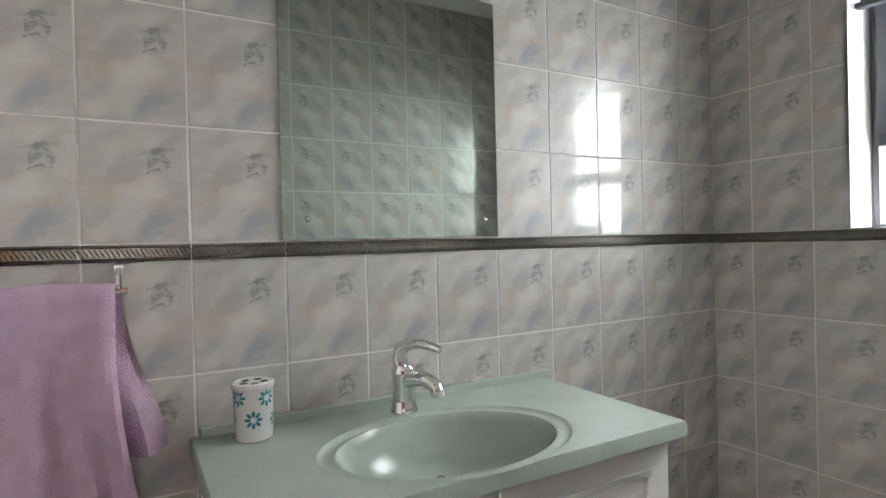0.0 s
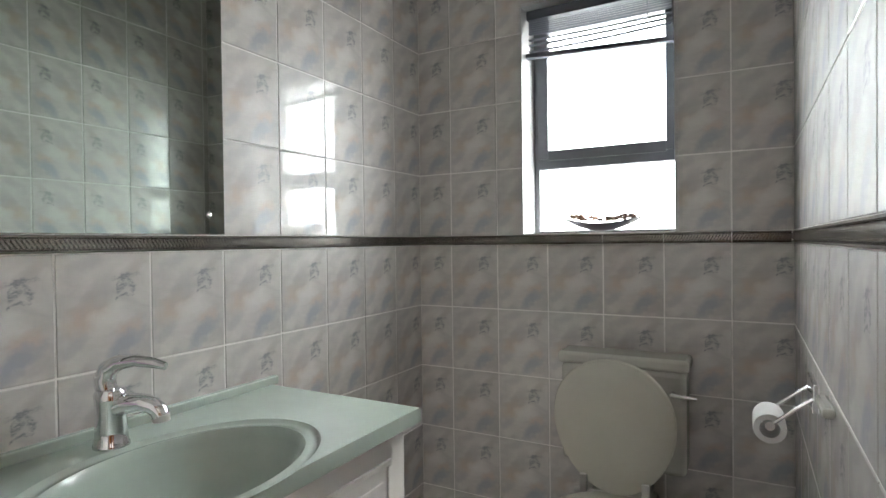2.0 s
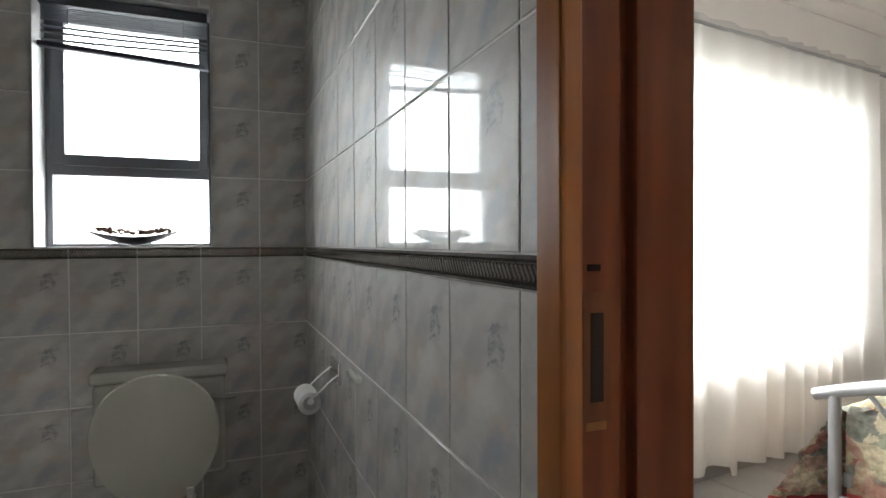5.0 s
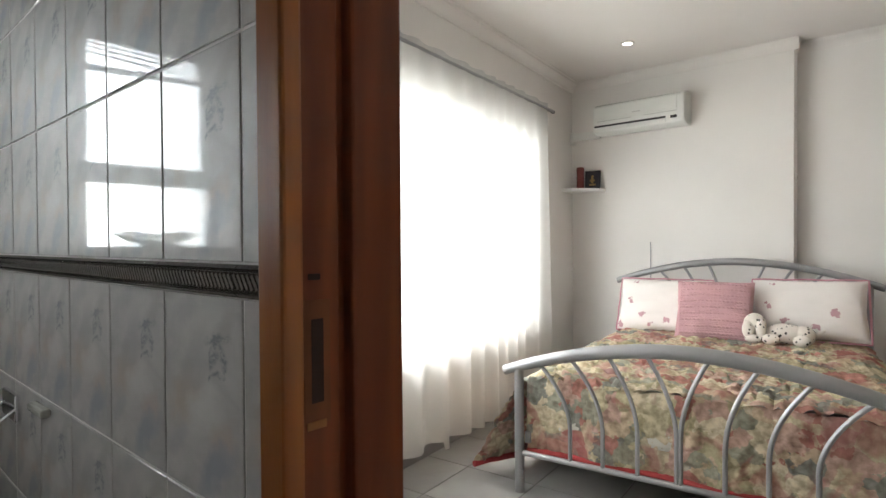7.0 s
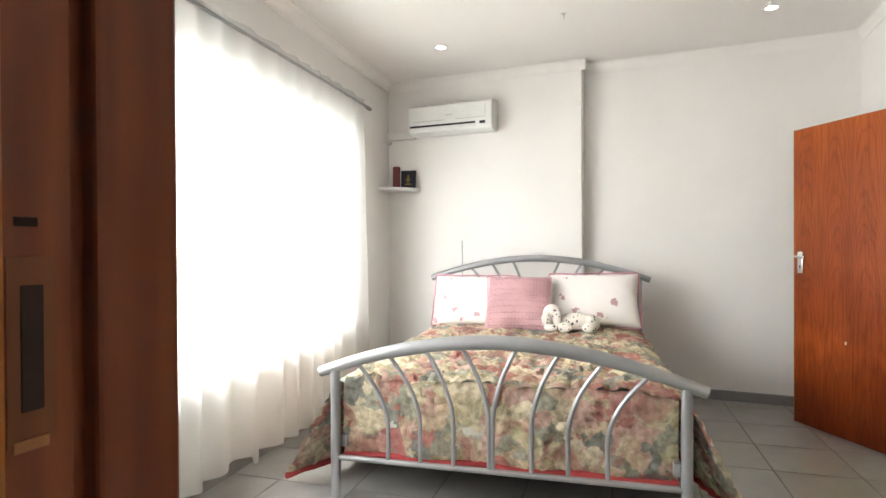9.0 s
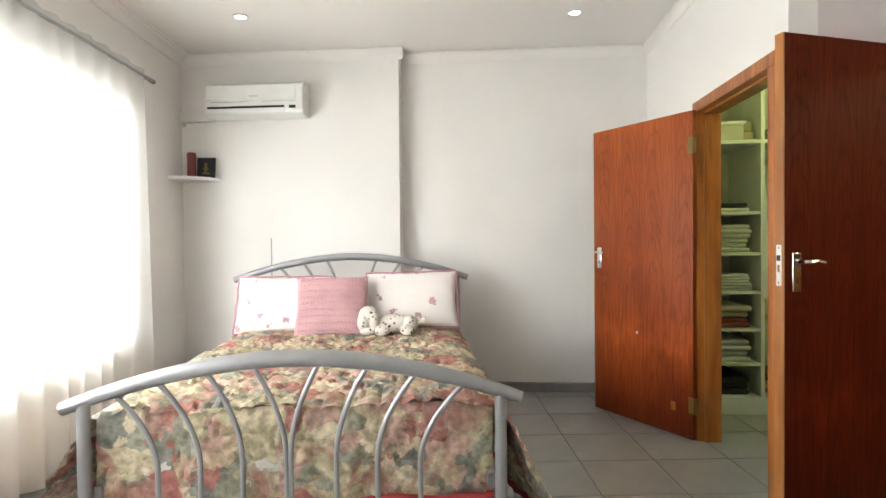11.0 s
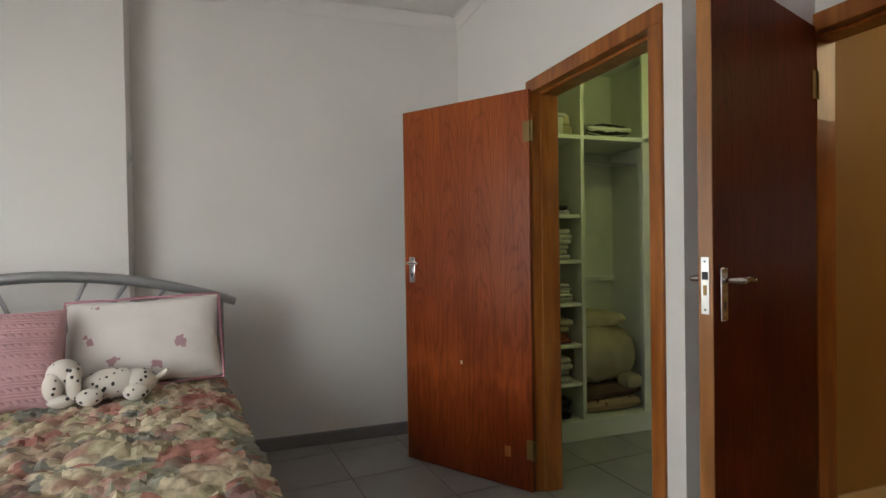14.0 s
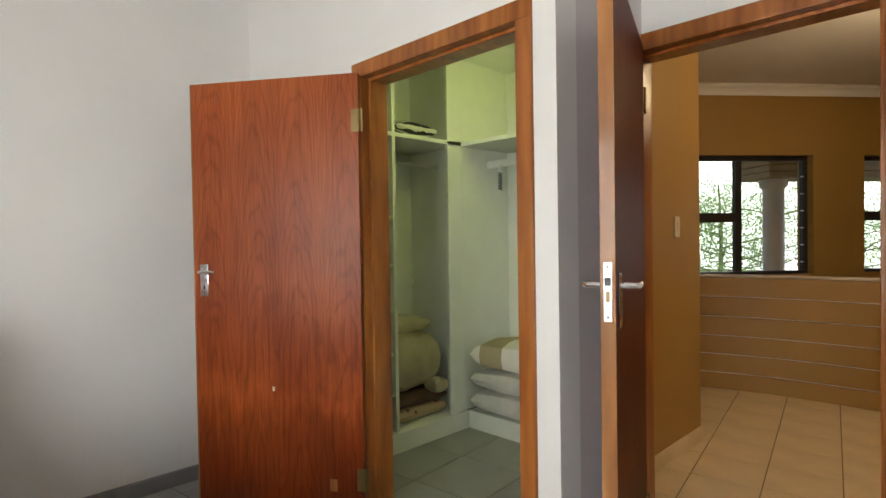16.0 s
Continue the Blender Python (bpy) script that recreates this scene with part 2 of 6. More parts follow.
def sheer(name):
    m = bpy.data.materials.new(name)
    m.use_nodes = True
    nt, b = nodes(m)
    L = nt.links.new
    out = nt.nodes["Material Output"]
    tr, tl, df = nt.nodes.new("ShaderNodeBsdfTransparent"), nt.nodes.new("ShaderNodeBsdfTranslucent"), nt.nodes.new("ShaderNodeBsdfDiffuse")
    tl.inputs[0].default_value = (0.9, 0.9, 0.88, 1)
    df.inputs[0].default_value = (0.85, 0.85, 0.84, 1)
    tr.inputs[0].default_value = (1, 1, 1, 1)
    a, c = nt.nodes.new("ShaderNodeMixShader"), nt.nodes.new("ShaderNodeMixShader")
    n = nt.nodes.new("ShaderNodeTexNoise")
    n.inputs["Scale"].default_value = 300
    mr = nt.nodes.new("ShaderNodeMapRange")
    mr.inputs[3].default_value, mr.inputs[4].default_value = 0.62, 0.74
    L(n.outputs["Fac"], mr.inputs[0])
    a.inputs[0].default_value = 0.32
    L(tl.outputs[0], a.inputs[1]), L(df.outputs[0], a.inputs[2])
    L(mr.outputs[0], c.inputs[0]), L(tr.outputs[0], c.inputs[1]), L(a.outputs[0], c.inputs[2])
    L(c.outputs[0], out.inputs[0])
    return m


def patchwork(name):
    """Printed quilt: cream, olive, dusty red and slate blotches."""
    m = mat(name, (0.5, 0.5, 0.4), 0.85, bump=0.25, bscale=45)
    nt, b = nodes(m)
    L = nt.links.new
    tc = nt.nodes.new("ShaderNodeTexCoord")
    n = nt.nodes.new("ShaderNodeTexNoise")
    n.inputs["Scale"].default_value, n.inputs["Detail"].default_value = 9, 5
    sc = nt.nodes.new("ShaderNodeVectorMath")
    sc.operation = "MULTIPLY_ADD"
    sc.inputs[1].default_value = (0.24, 0.24, 0.24)
    L(tc.outputs["Object"], n.inputs["Vector"]), L(n.outputs["Color"], sc.inputs[0]), L(tc.outputs["Object"], sc.inputs[2])
    v = nt.nodes.new("ShaderNodeTexVoronoi")
    v.inputs["Scale"].default_value = 11
    L(sc.outputs[0], v.inputs["Vector"])
    sep = nt.nodes.new("ShaderNodeSeparateColor")
    L(v.outputs["Color"], sep.inputs[0])
    r = nt.nodes.new("ShaderNodeValToRGB")
    r.color_ramp.interpolation = "CONSTANT"
    cols = ((0.60, 0.53, 0.40), (0.43, 0.39, 0.26), (0.54, 0.43, 0.32), (0.42, 0.20, 0.17), (0.53, 0.48, 0.34), (0.33, 0.33, 0.27), (0.52, 0.36, 0.31), (0.63, 0.57, 0.44), (0.26, 0.27, 0.25))
    while len(r.color_ramp.elements) < len(cols):
        r.color_ramp.elements.new(0.5)
    for i, (e, c) in enumerate(zip(r.color_ramp.elements, cols)):
        e.position, e.color = i / len(cols), (*c, 1)
    L(sep.outputs[0], r.inputs[0])
    n2 = nt.nodes.new("ShaderNodeTexNoise")
    n2.inputs["Scale"].default_value, n2.inputs["Detail"].default_value = 32, 6
    L(tc.outputs["Object"], n2.inputs["Vector"])
    r2 = nt.nodes.new("ShaderNodeValToRGB")
    r2.color_ramp.elements[0].position, r2.color_ramp.elements[1].position = 0.35, 0.62
    r2.color_ramp.elements[0].color, r2.color_ramp.elements[1].color = (0.55, 0.50, 0.42, 1), (1.12, 1.08, 1.0, 1)
    L(n2.outputs["Fac"], r2.inputs[0])
    x = nt.nodes.new("ShaderNodeMix")
    x.data_type, x.blend_type = "RGBA", "MULTIPLY"
    x.inputs[0].default_value = 0.8
    L(r.outputs[0], x.inputs[6]), L(r2.outputs[0], x.inputs[7])
    # scattered maroon blooms
    n3 = nt.nodes.new("ShaderNodeTexNoise")
    n3.inputs["Scale"].default_value, n3.inputs["Detail"].default_value, n3.inputs["Distortion"].default_value = 5.5, 5, 0.8
    L(tc.outputs["Object"], n3.inputs["Vector"])
    r3 = nt.nodes.new("ShaderNodeValToRGB")
    r3.color_ramp.elements[0].position, r3.color_ramp.elements[1].position = 0.54, 0.64
    r3.color_ramp.elements[0].color, r3.color_ramp.elements[1].color = (0, 0, 0, 1), (0.6, 0.6, 0.6, 1)
    L(n3.outputs["Fac"], r3.inputs[0])
    y = nt.nodes.new("ShaderNodeMix")
    y.data_type = "RGBA"
    y.inputs[7].default_value = (0.30, 0.085, 0.085, 1)
    L(r3.outputs[0], y.inputs[0]), L(x.outputs[2], y.inputs[6])
    L(y.outputs[2], b.inputs["Base Color"])
    return m


def spots(name, ground, ink, scale, lo, rough=0.9, distort=0.0):
    m = mat(name, ground, rough, bump=0.2, bscale=120)
    nt, b = nodes(m)
    L = nt.links.new
    tc = nt.nodes.new("ShaderNodeTexCoord")
    v = nt.nodes.new("ShaderNodeTexVoronoi")
    v.inputs["Scale"].default_value = scale
    L(tc.outputs["Object"], v.inputs["Vector"])
    src = v.outputs["Distance"]
    if distort:
        n = nt.nodes.new("ShaderNodeTexNoise")
        n.inputs["Scale"].default_value = scale * 5
        md = nt.nodes.new("ShaderNodeMath")
        md.operation = "MULTIPLY_ADD"
        md.inputs[1].default_value = distort
        L(tc.outputs["Object"], n.inputs["Vector"]), L(n.outputs["Fac"], md.inputs[0]), L(src, md.inputs[2])
        src = md.outputs[0]
    r = nt.nodes.new("ShaderNodeValToRGB")
    r.color_ramp.elements[0].position, r.color_ramp.elements[1].position = lo, lo + 0.03
    r.color_ramp.elements[0].color, r.color_ramp.elements[1].color = (*ink, 1), (*ground, 1)
    L(src, r.inputs[0])
    L(r.outputs[0], b.inputs["Base Color"])
    return m


def stripes(name, a, c, scale, axis="Y", rough=0.85):
    m = mat(name, a, rough)
    nt, b = nodes(m)
    L = nt.links.new
    tc = nt.nodes.new("ShaderNodeTexCoord")
    w = nt.nodes.new("ShaderNodeTexWave")
    w.bands_direction = axis
    w.inputs["Scale"].default_value, w.inputs["Distortion"].default_value = scale, 2.5
    L(tc.outputs["Object"], w.inputs["Vector"])
    r = nt.nodes.new("ShaderNodeValToRGB")
    r.color_ramp.interpolation = "CONSTANT"
    r.color_ramp.elements[1].position = 0.5
    r.color_ramp.elements[0].color, r.color_ramp.elements[1].color = (*a, 1), (*c, 1)
    L(w.outputs["Fac"], r.inputs[0])
    L(r.outputs[0], b.inputs["Base Color"])
    return m


def glow(name, color, strength):
    m = bpy.data.materials.new(name)
    m.use_nodes = True
    nt, b = nodes(m)
    b.inputs["Emission Color"].default_value, b.inputs["Emission Strength"].default_value = (*color, 1), strength
    return m


M_TILE = tile_print("glazed_tile")
M_GROUT = mat("grout", (0.84, 0.82, 0.79), 0.85, bump=0.1)
M_PLASTER = mat("white_plaster", (0.82, 0.795, 0.765), 0.55, var=0.02, scale=1.5, bump=0.06, bscale=40)
# white plaster again, with the shade on the closet wall's side in its colour
M_RETURN_SHADE = mat("shaded_return_plaster", (0.66, 0.60, 0.60), 0.55, var=0.02, scale=1.5, bump=0.06, bscale=40)
M_CEIL = mat("ceiling_paint", (0.83, 0.80, 0.77), 0.7, var=0.015, scale=1.0, bump=0.03)
M_BROWN = mat("mustard_brown_paint", (0.36, 0.205, 0.05), 0.5, var=0.04, scale=1.2, bump=0.05, bscale=50)
M_FLOOR = mat("grey_floor_tile", (0.33, 0.32, 0.305), 0.33, var=0.10, scale=3.5, bump=0.03, bscale=30)
M_FGROUT = mat("dark_grout", (0.16, 0.15, 0.14), 0.9)
M_SKIRT = mat("grey_skirting_tile", (0.24, 0.235, 0.235), 0.35, var=0.08)
M_CREAM = mat("cream_floor_tile", (0.74, 0.57, 0.34), 0.3, var=0.08, scale=4, bump=0.02)
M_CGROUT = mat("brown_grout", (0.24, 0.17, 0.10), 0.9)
M_DOOR = crown_veneer("mahogany_veneer", (0.225, 0.044, 0.010), (0.35, 0.086, 0.020), 0.30)
# hall leaf: the mahogany veneer with shade from its angle darkened into the colour
M_DOOR2 = crown_veneer("shaded_mahogany_veneer", (0.085, 0.013, 0.004), (0.120, 0.019, 0.005), 0.45, 0.05)
M_SLOT = mat("dark_bare_timber", (0.03, 0.012, 0.007), 0.8)
M_RAW = wood("raw_timber", (0.14, 0.045, 0.016), (0.24, 0.085, 0.03), 0.6, 9, 0.0)
M_EDGE = wood("door_edge_timber", (0.30, 0.12, 0.035), (0.42, 0.18, 0.055), 0.35)
M_FRAME = wood("door_frame_timber", (0.26, 0.075, 0.014), (0.42, 0.145, 0.030), 0.28)
# frame timber darkened: the shade on the doorway's inner faces is in the colour
M_JAMB = wood("shaded_jamb_timber", (0.15, 0.035, 0.010), (0.25, 0.066, 0.018), 0.42, 7, 0.0)
M_CHROME = mat("chrome", (0.75, 0.75, 0.76), 0.08, 1.0, var=0.02, bump=0)
M_ALU = mat("satin_aluminium_strip", (0.74, 0.70, 0.62), 0.32, 0.7, var=0.05, bump=0.01)
M_STEEL = mat("brushed_steel", (0.62, 0.61, 0.59), 0.28, 1.0, var=0.05, bump=0.02)
M_SILVER = mat("silver_bed_paint", (0.36, 0.36, 0.37), 0.38, 0.6, var=0.04, bump=0.02)
M_TRIM = mat("pewter_trim_tile", (0.34, 0.32, 0.29), 0.14, 0.75, var=0.12, scale=14)
M_MIRROR = mat("mirror_silver", (0.53, 0.59, 0.545), 0.02, 1.0, var=0.0, bump=0)
M_BASIN = mat("pale_green_marble_resin", (0.45, 0.525, 0.465), 0.22, var=0.05, scale=5, bump=0.01, coat=0.3)
M_WHITE = mat("white_lacquer", (0.78, 0.77, 0.75), 0.35, var=0.02)
M_PLASTIC = mat("white_plastic", (0.80, 0.80, 0.77), 0.35, var=0.02, bump=0.01)
M_TOILET = mat("ivory_seat", (0.62, 0.61, 0.53), 0.25, var=0.03, bump=0.01)
M_CERAMIC = mat("ceramic", (0.56, 0.555, 0.50), 0.12, var=0.02, bump=0)
M_DARK = mat("dark_bronze_aluminium", (0.035, 0.032, 0.03), 0.4, 0.3, var=0.1)
M_BLACK = mat("black", (0.02, 0.02, 0.02), 0.5)
M_GLASS = glass("window_glass")
M_SHEER = sheer("sheer_voile")
M_QUILT = patchwork("floral_quilt")
M_HEM = mat("red_binding", (0.42, 0.05, 0.05), 0.8, var=0.1, bump=0.3)
M_PILLOW = spots("petal_print_cotton", (0.84, 0.79, 0.76), (0.52, 0.31, 0.34), 7.0, 0.42, distort=0.55)
M_PINKEDGE = mat("pink_border", (0.62, 0.30, 0.36), 0.85, var=0.06)
M_PINK = mat("pink_knit", (0.60, 0.36, 0.38), 0.95, var=0.08, bump=0.5, bscale=90)
M_TOWEL = mat("lilac_terry", (0.66, 0.47, 0.63), 0.98, var=0.06, scale=25, bump=1.0, bscale=230)
M_DOG = spots("spotted_plush", (0.72, 0.66, 0.60), (0.05, 0.045, 0.045), 38, 0.24)
M_GREENBLUE = mat("teal_print", (0.03, 0.22, 0.27), 0.3)
M_CUP = mat("cup_glaze", (0.82, 0.81, 0.79), 0.15, bump=0)
M_PAPER = mat("tissue", (0.85, 0.84, 0.82), 0.95, bump=0.3)
M_BOWL = mat("dark_bowl_wood", (0.03, 0.028, 0.035), 0.35, var=0.1)
M_POT = mat("potpourri", (0.30, 0.18, 0.12), 0.9, var=0.3, scale=30)
M_BLIND = mat("blind_slat", (0.10, 0.105, 0.13), 0.45, 0.2, var=0.06)
M_REVEAL = mat("reveal_paint", (0.72, 0.72, 0.72), 0.5, var=0.02)
M_CLOSET = mat("closet_paint", (0.74, 0.75, 0.68), 0.5, var=0.02)
M_LINEN = mat("folded_linen", (0.62, 0.60, 0.54), 0.9, var=0.1, bump=0.4)
M_LINEN2 = mat("beige_blanket", (0.48, 0.42, 0.27), 0.95, var=0.12, bump=0.5)
M_LINEN3 = mat("brown_blanket", (0.15, 0.085, 0.06), 0.95, var=0.2, bump=0.5)
M_LINEN4 = spots("patterned_blanket", (0.42, 0.30, 0.18), (0.20, 0.08, 0.05), 12, 0.3, distort=0.3)
M_NAVY = mat("dark_cloth", (0.035, 0.035, 0.045), 0.95, var=0.2)
M_RED = mat("red_cloth", (0.30, 0.07, 0.05), 0.9, var=0.15, bump=0.3)
M_ZEBRA = stripes("zebra_cloth", (0.02, 0.02, 0.02), (0.72, 0.70, 0.66), 12)
M_BANDS = stripes("banded_duvet", (0.70, 0.66, 0.58), (0.36, 0.29, 0.16), 0.9, "X")
M_CANDLE = mat("red_candle", (0.20, 0.035, 0.03), 0.4)
M_LEAF = mat("leaf", (0.14, 0.24, 0.07), 0.5, var=0.25, scale=3, color2=(0.08, 0.15, 0.045))
leaf_nt, leaf_b = nodes(M_LEAF)
leaf_t = leaf_nt.nodes.new("ShaderNodeBsdfTranslucent")
leaf_t.inputs[0].default_value = (0.48, 0.65, 0.26, 1)
leaf_m = leaf_nt.nodes.new("ShaderNodeMixShader")
leaf_m.inputs[0].default_value = 0.5
leaf_nt.links.new(leaf_b.outputs[0], leaf_m.inputs[1])
leaf_nt.links.new(leaf_t.outputs[0], leaf_m.inputs[2])
leaf_nt.links.new(leaf_m.outputs[0], leaf_nt.nodes["Material Output"].inputs[0])
M_BARK = mat("bark", (0.12, 0.08, 0.05), 0.9)
M_COLUMN = mat("column_paint", (0.66, 0.62, 0.62), 0.6)
M_SLAT = mat("eave_board", (0.45, 0.33, 0.2), 0.6)
M_GROUND = mat("garden_ground", (0.12, 0.13, 0.06), 0.95, var=0.2, scale=0.6)
M_LAMP = glow("lamp_face", (1, 0.95, 0.86), 12)
M_SWITCH = mat("switch_plastic", (0.66, 0.58, 0.44), 0.4)
M_BRASS = mat("aged_brass", (0.25, 0.17, 0.07), 0.4, 0.8)


# ---- mesh helpers ----
def box(bm, x0, x1, y0, y1, z0, z1, bevel=0.0, seg=2):
    r = bmesh.ops.create_cube(bm, size=1, matrix=Matrix.Translation(((x0 + x1) / 2, (y0 + y1) / 2, (z0 + z1) / 2)) @ Matrix.Diagonal((abs(x1 - x0), abs(y1 - y0), abs(z1 - z0), 1)))
    if bevel:
        es = list({e for v in r["verts"] for e in v.link_edges})
        res = bmesh.ops.bevel(bm, geom=es, offset=bevel, segments=seg, affect="EDGES", profile=0.5)
        lay = bm.faces.layers.int.get("plane") or bm.faces.layers.int.new("plane")
        for f in {f for v in res["verts"] for f in v.link_faces}:
            f.normal_update()
            f[lay] = 1 if max(abs(c) for c in f.normal) > 0.999 else 0
    return bm


def boxes(*rows, bevel=0.0):
    bm = bmesh.new()
    for r in rows:
        box(bm, *r, bevel=bevel)
    return bm


def tube(bm, pts, r, n=12, cap=True):
    """A round bar along points; r is one radius or one for each point."""
    pts = [Vector(p) for p in pts]
    rs = r if isinstance(r, (list, tuple)) else [r] * len(pts)
    rings, up = [], None
    for i, p in enumerate(pts):
        d = (pts[min(i + 1, len(pts) - 1)] - pts[max(i - 1, 0)]).normalized()
        if up is None:
            up = Vector((0, 0, 1)) if abs(d.z) < 0.9 else Vector((1, 0, 0))
        a = d.cross(up).normalized()
        up = a.cross(d).normalized()
        rings.append([bm.verts.new(p + (a * math.cos(2 * math.pi * k / n) + up * math.sin(2 * math.pi * k / n)) * rs[i]) for k in range(n)])
    for q, s in zip(rings, rings[1:]):
        for k in range(n):
            bm.faces.new((q[k], q[(k + 1) % n], s[(k + 1) % n], s[k]))
    if cap:
        bm.faces.new(rings[0][::-1]), bm.faces.new(rings[-1])
    return bm


def lathe(bm, profile, n=24, at=(0, 0, 0), sx=1.0, sy=1.0):
    rings = [[bm.verts.new((at[0] + r * sx * math.cos(2 * math.pi * k / n), at[1] + r * sy * math.sin(2 * math.pi * k / n), at[2] + z)) for k in range(n)] for r, z in profile]
    for q, s in zip(rings, rings[1:]):
        for k in range(n):
            bm.faces.new((q[k], q[(k + 1) % n], s[(k + 1) % n], s[k]))
    return bm


def blob(bm, at, size, seg=16, rot=None):
    m = Matrix.Translation(at) @ (rot or Matrix.Identity(4)) @ Matrix.Diagonal((*size, 1))
    bmesh.ops.create_uvsphere(bm, u_segments=seg, v_segments=max(8, seg * 2 // 3), radius=1, matrix=m)
    return bm


def sheet(bm, nu, nv, fn):
    g = [[bm.verts.new(fn(i / nu, j / nv)) for j in range(nv + 1)] for i in range(nu + 1)]
    for i in range(nu):
        for j in range(nv):
            bm.faces.new((g[i][j], g[i + 1][j], g[i + 1][j + 1], g[i][j + 1]))
    return g


def finish(name, bm, material, smooth=True):
    bmesh.ops.remove_doubles(bm, verts=bm.verts, dist=1e-6)
    bmesh.ops.recalc_face_normals(bm, faces=bm.faces)
    lay = bm.faces.layers.int.get("plane")
    flat = [f.index for f in bm.faces if f[lay]] if lay and not bm.faces.index_update() else []
    me = bpy.data.meshes.new(name)
    bm.to_mesh(me)
    bm.free()
    me.materials.append(material)
    if smooth:
        me.shade_smooth()
        me.set_sharp_from_angle(angle=radians(35))
        for i in flat:
            me.polygons[i].use_smooth = False
    return me


def part(name, bm, material, parent, label="", smooth=True):
    ob = new(name, finish(name, bm, material, smooth))
    ob.parent = parent
    return tagged(ob, label)


def thing(name, at, label, category, group="", rz=0.0):
    ob = new(name)
    ob.empty_display_size = 0.05
    ob.matrix_world = pose(*at, 0, 0, rz)
    return tagged(ob, label, category, group)


def solid(name, bm, material, label, category, kind="", group="", smooth=True, m=None):
    ob = new(name, finish(name, bm, material, smooth))
    if m is not None:
        ob.matrix_world = m
    return tagged(ob, label, category, group, kind)


def wall(name, label, material, *rows):
    return solid(name, boxes(*rows), material, label, "wall", "structure", smooth=False)


def clip(poly, a0, a1, b0, b1):
    for ax, lim, keep in ((0, a0, 1), (0, a1, -1), (1, b0, 1), (1, b1, -1)):
        res = []
        for p, q in zip(poly, poly[1:] + poly[:1]):
            pin, qin = keep * (p[ax] - lim) >= -1e-9, keep * (q[ax] - lim) >= -1e-9
            if pin:
                res.append(p)
            if pin != qin:
                f = (lim - p[ax]) / (q[ax] - p[ax])
                res.append((p[0] + f * (q[0] - p[0]), p[1] + f * (q[1] - p[1])))
        poly = res
        if len(poly) < 3:
            return []
    return poly


PIECES = {}


def piece_mesh(name, poly, thick, material):
    key = (name, thick, tuple((round(x, 4), round(y, 4)) for x, y in poly))
    if key not in PIECES:
        n = len(poly)
        cx, cy = sum(p[0] for p in poly) / n, sum(p[1] for p in poly) / n
        c = 0.0012
        ins = [(x - math.copysign(c, x - cx), y - math.copysign(c, y - cy)) for x, y in poly]
        verts = [(x, y, 0) for x, y in poly] + [(x, y, thick - c * 0.7) for x, y in poly] + [(x, y, thick) for x, y in ins]
        faces = [tuple(range(2 * n, 3 * n))]
        for k in range(2):
            for i in range(n):
                faces.append((k * n + i, k * n + (i + 1) % n, (k + 1) * n + (i + 1) % n, (k + 1) * n + i))
        me = bpy.data.meshes.new(name)
        me.from_pydata(verts, [], faces)
        me.materials.append(material)
        PIECES[key] = me
    return PIECES[key]


def tiling(name, parent, origin, u, v, material, w, h, gap, u0, v0, rects, thick=0.006, turn=0.0):
    """Tiles on the plane through origin with axes u and v; joints at u0 + k w, v0 + k h; rects: the areas (in u, v) that are tiled."""
    u, v = Vector(u), Vector(v)
    ct, st = math.cos(radians(turn)), math.sin(radians(turn))
    for a0, a1, b0, b1 in rects:
        pad = 0 if not turn else 1.0
        for i in range(math.floor((a0 - u0 - pad) / w), math.ceil((a1 - u0 + pad) / w)):
            for j in range(math.floor((b0 - v0 - pad) / h), math.ceil((b1 - v0 + pad) / h)):
                lo = (u0 + i * w, v0 + j * h)
                loc = [(gap / 2, gap / 2), (w - gap / 2, gap / 2), (w - gap / 2, h - gap / 2), (gap / 2, h - gap / 2)]
                glob = [(lo[0] + x, lo[1] + y) for x, y in loc]
                if turn:
                    glob = [(u0 + (x - u0) * ct - (y - v0) * st, v0 + (x - u0) * st + (y - v0) * ct) for x, y in glob]
                cut = clip(glob, a0, a1, b0, b1)
                if len(cut) < 3 or max(p[0] for p in cut) - min(p[0] for p in cut) < 0.004 or max(p[1] for p in cut) - min(p[1] for p in cut) < 0.004:
                    continue
                base = glob[0] if turn else lo
                me = piece_mesh(name, [(x - base[0], y - base[1]) for x, y in cut], thick, material)
                ob = new(name, me)
                ob.parent = parent
                at = Vector(origin) + u * base[0] + v * base[1]
                n = u.cross(v)
                ob.matrix_world = Matrix(((u.x, v.x, n.x, at.x), (u.y, v.y, n.y, at.y), (u.z, v.z, n.z, at.z), (0, 0, 0, 1)))

# ---- structure: bathroom ----
DADO, DTOP = 1.238, 1.274
BW = (-0.872, -0.335, 1.278, 2.135)
G = 0.002
wall_bl = wall("wall_bathroom_west", "cloudy grey glazed tiles with white grout", M_GROUT, (-1.5, -1.327 - G, -3.0, 0.25, 0, 2.55))
wall_bn = wall("wall_bathroom_north", "cloudy grey glazed tiles round a small window", M_GROUT,
               (-1.327 - G, BW[0], G, 0.25, 0, 2.55), (BW[1], 0.155, G, 0.25, 0, 2.55), (BW[0], BW[1], G, 0.25, 0, BW[2]), (BW[0], BW[1], G, 0.25, BW[3], 2.55))
wall_be = wall("wall_bathroom_east", "cloudy grey glazed tiles beside a timber door frame", M_GROUT,
               (G, 0.15, -1.705, G, 0, 2.55), (G, 0.15, -3.0, -2.62, 0, 2.55), (G, 0.15, -2.62, -1.705, 2.10, 2.55))
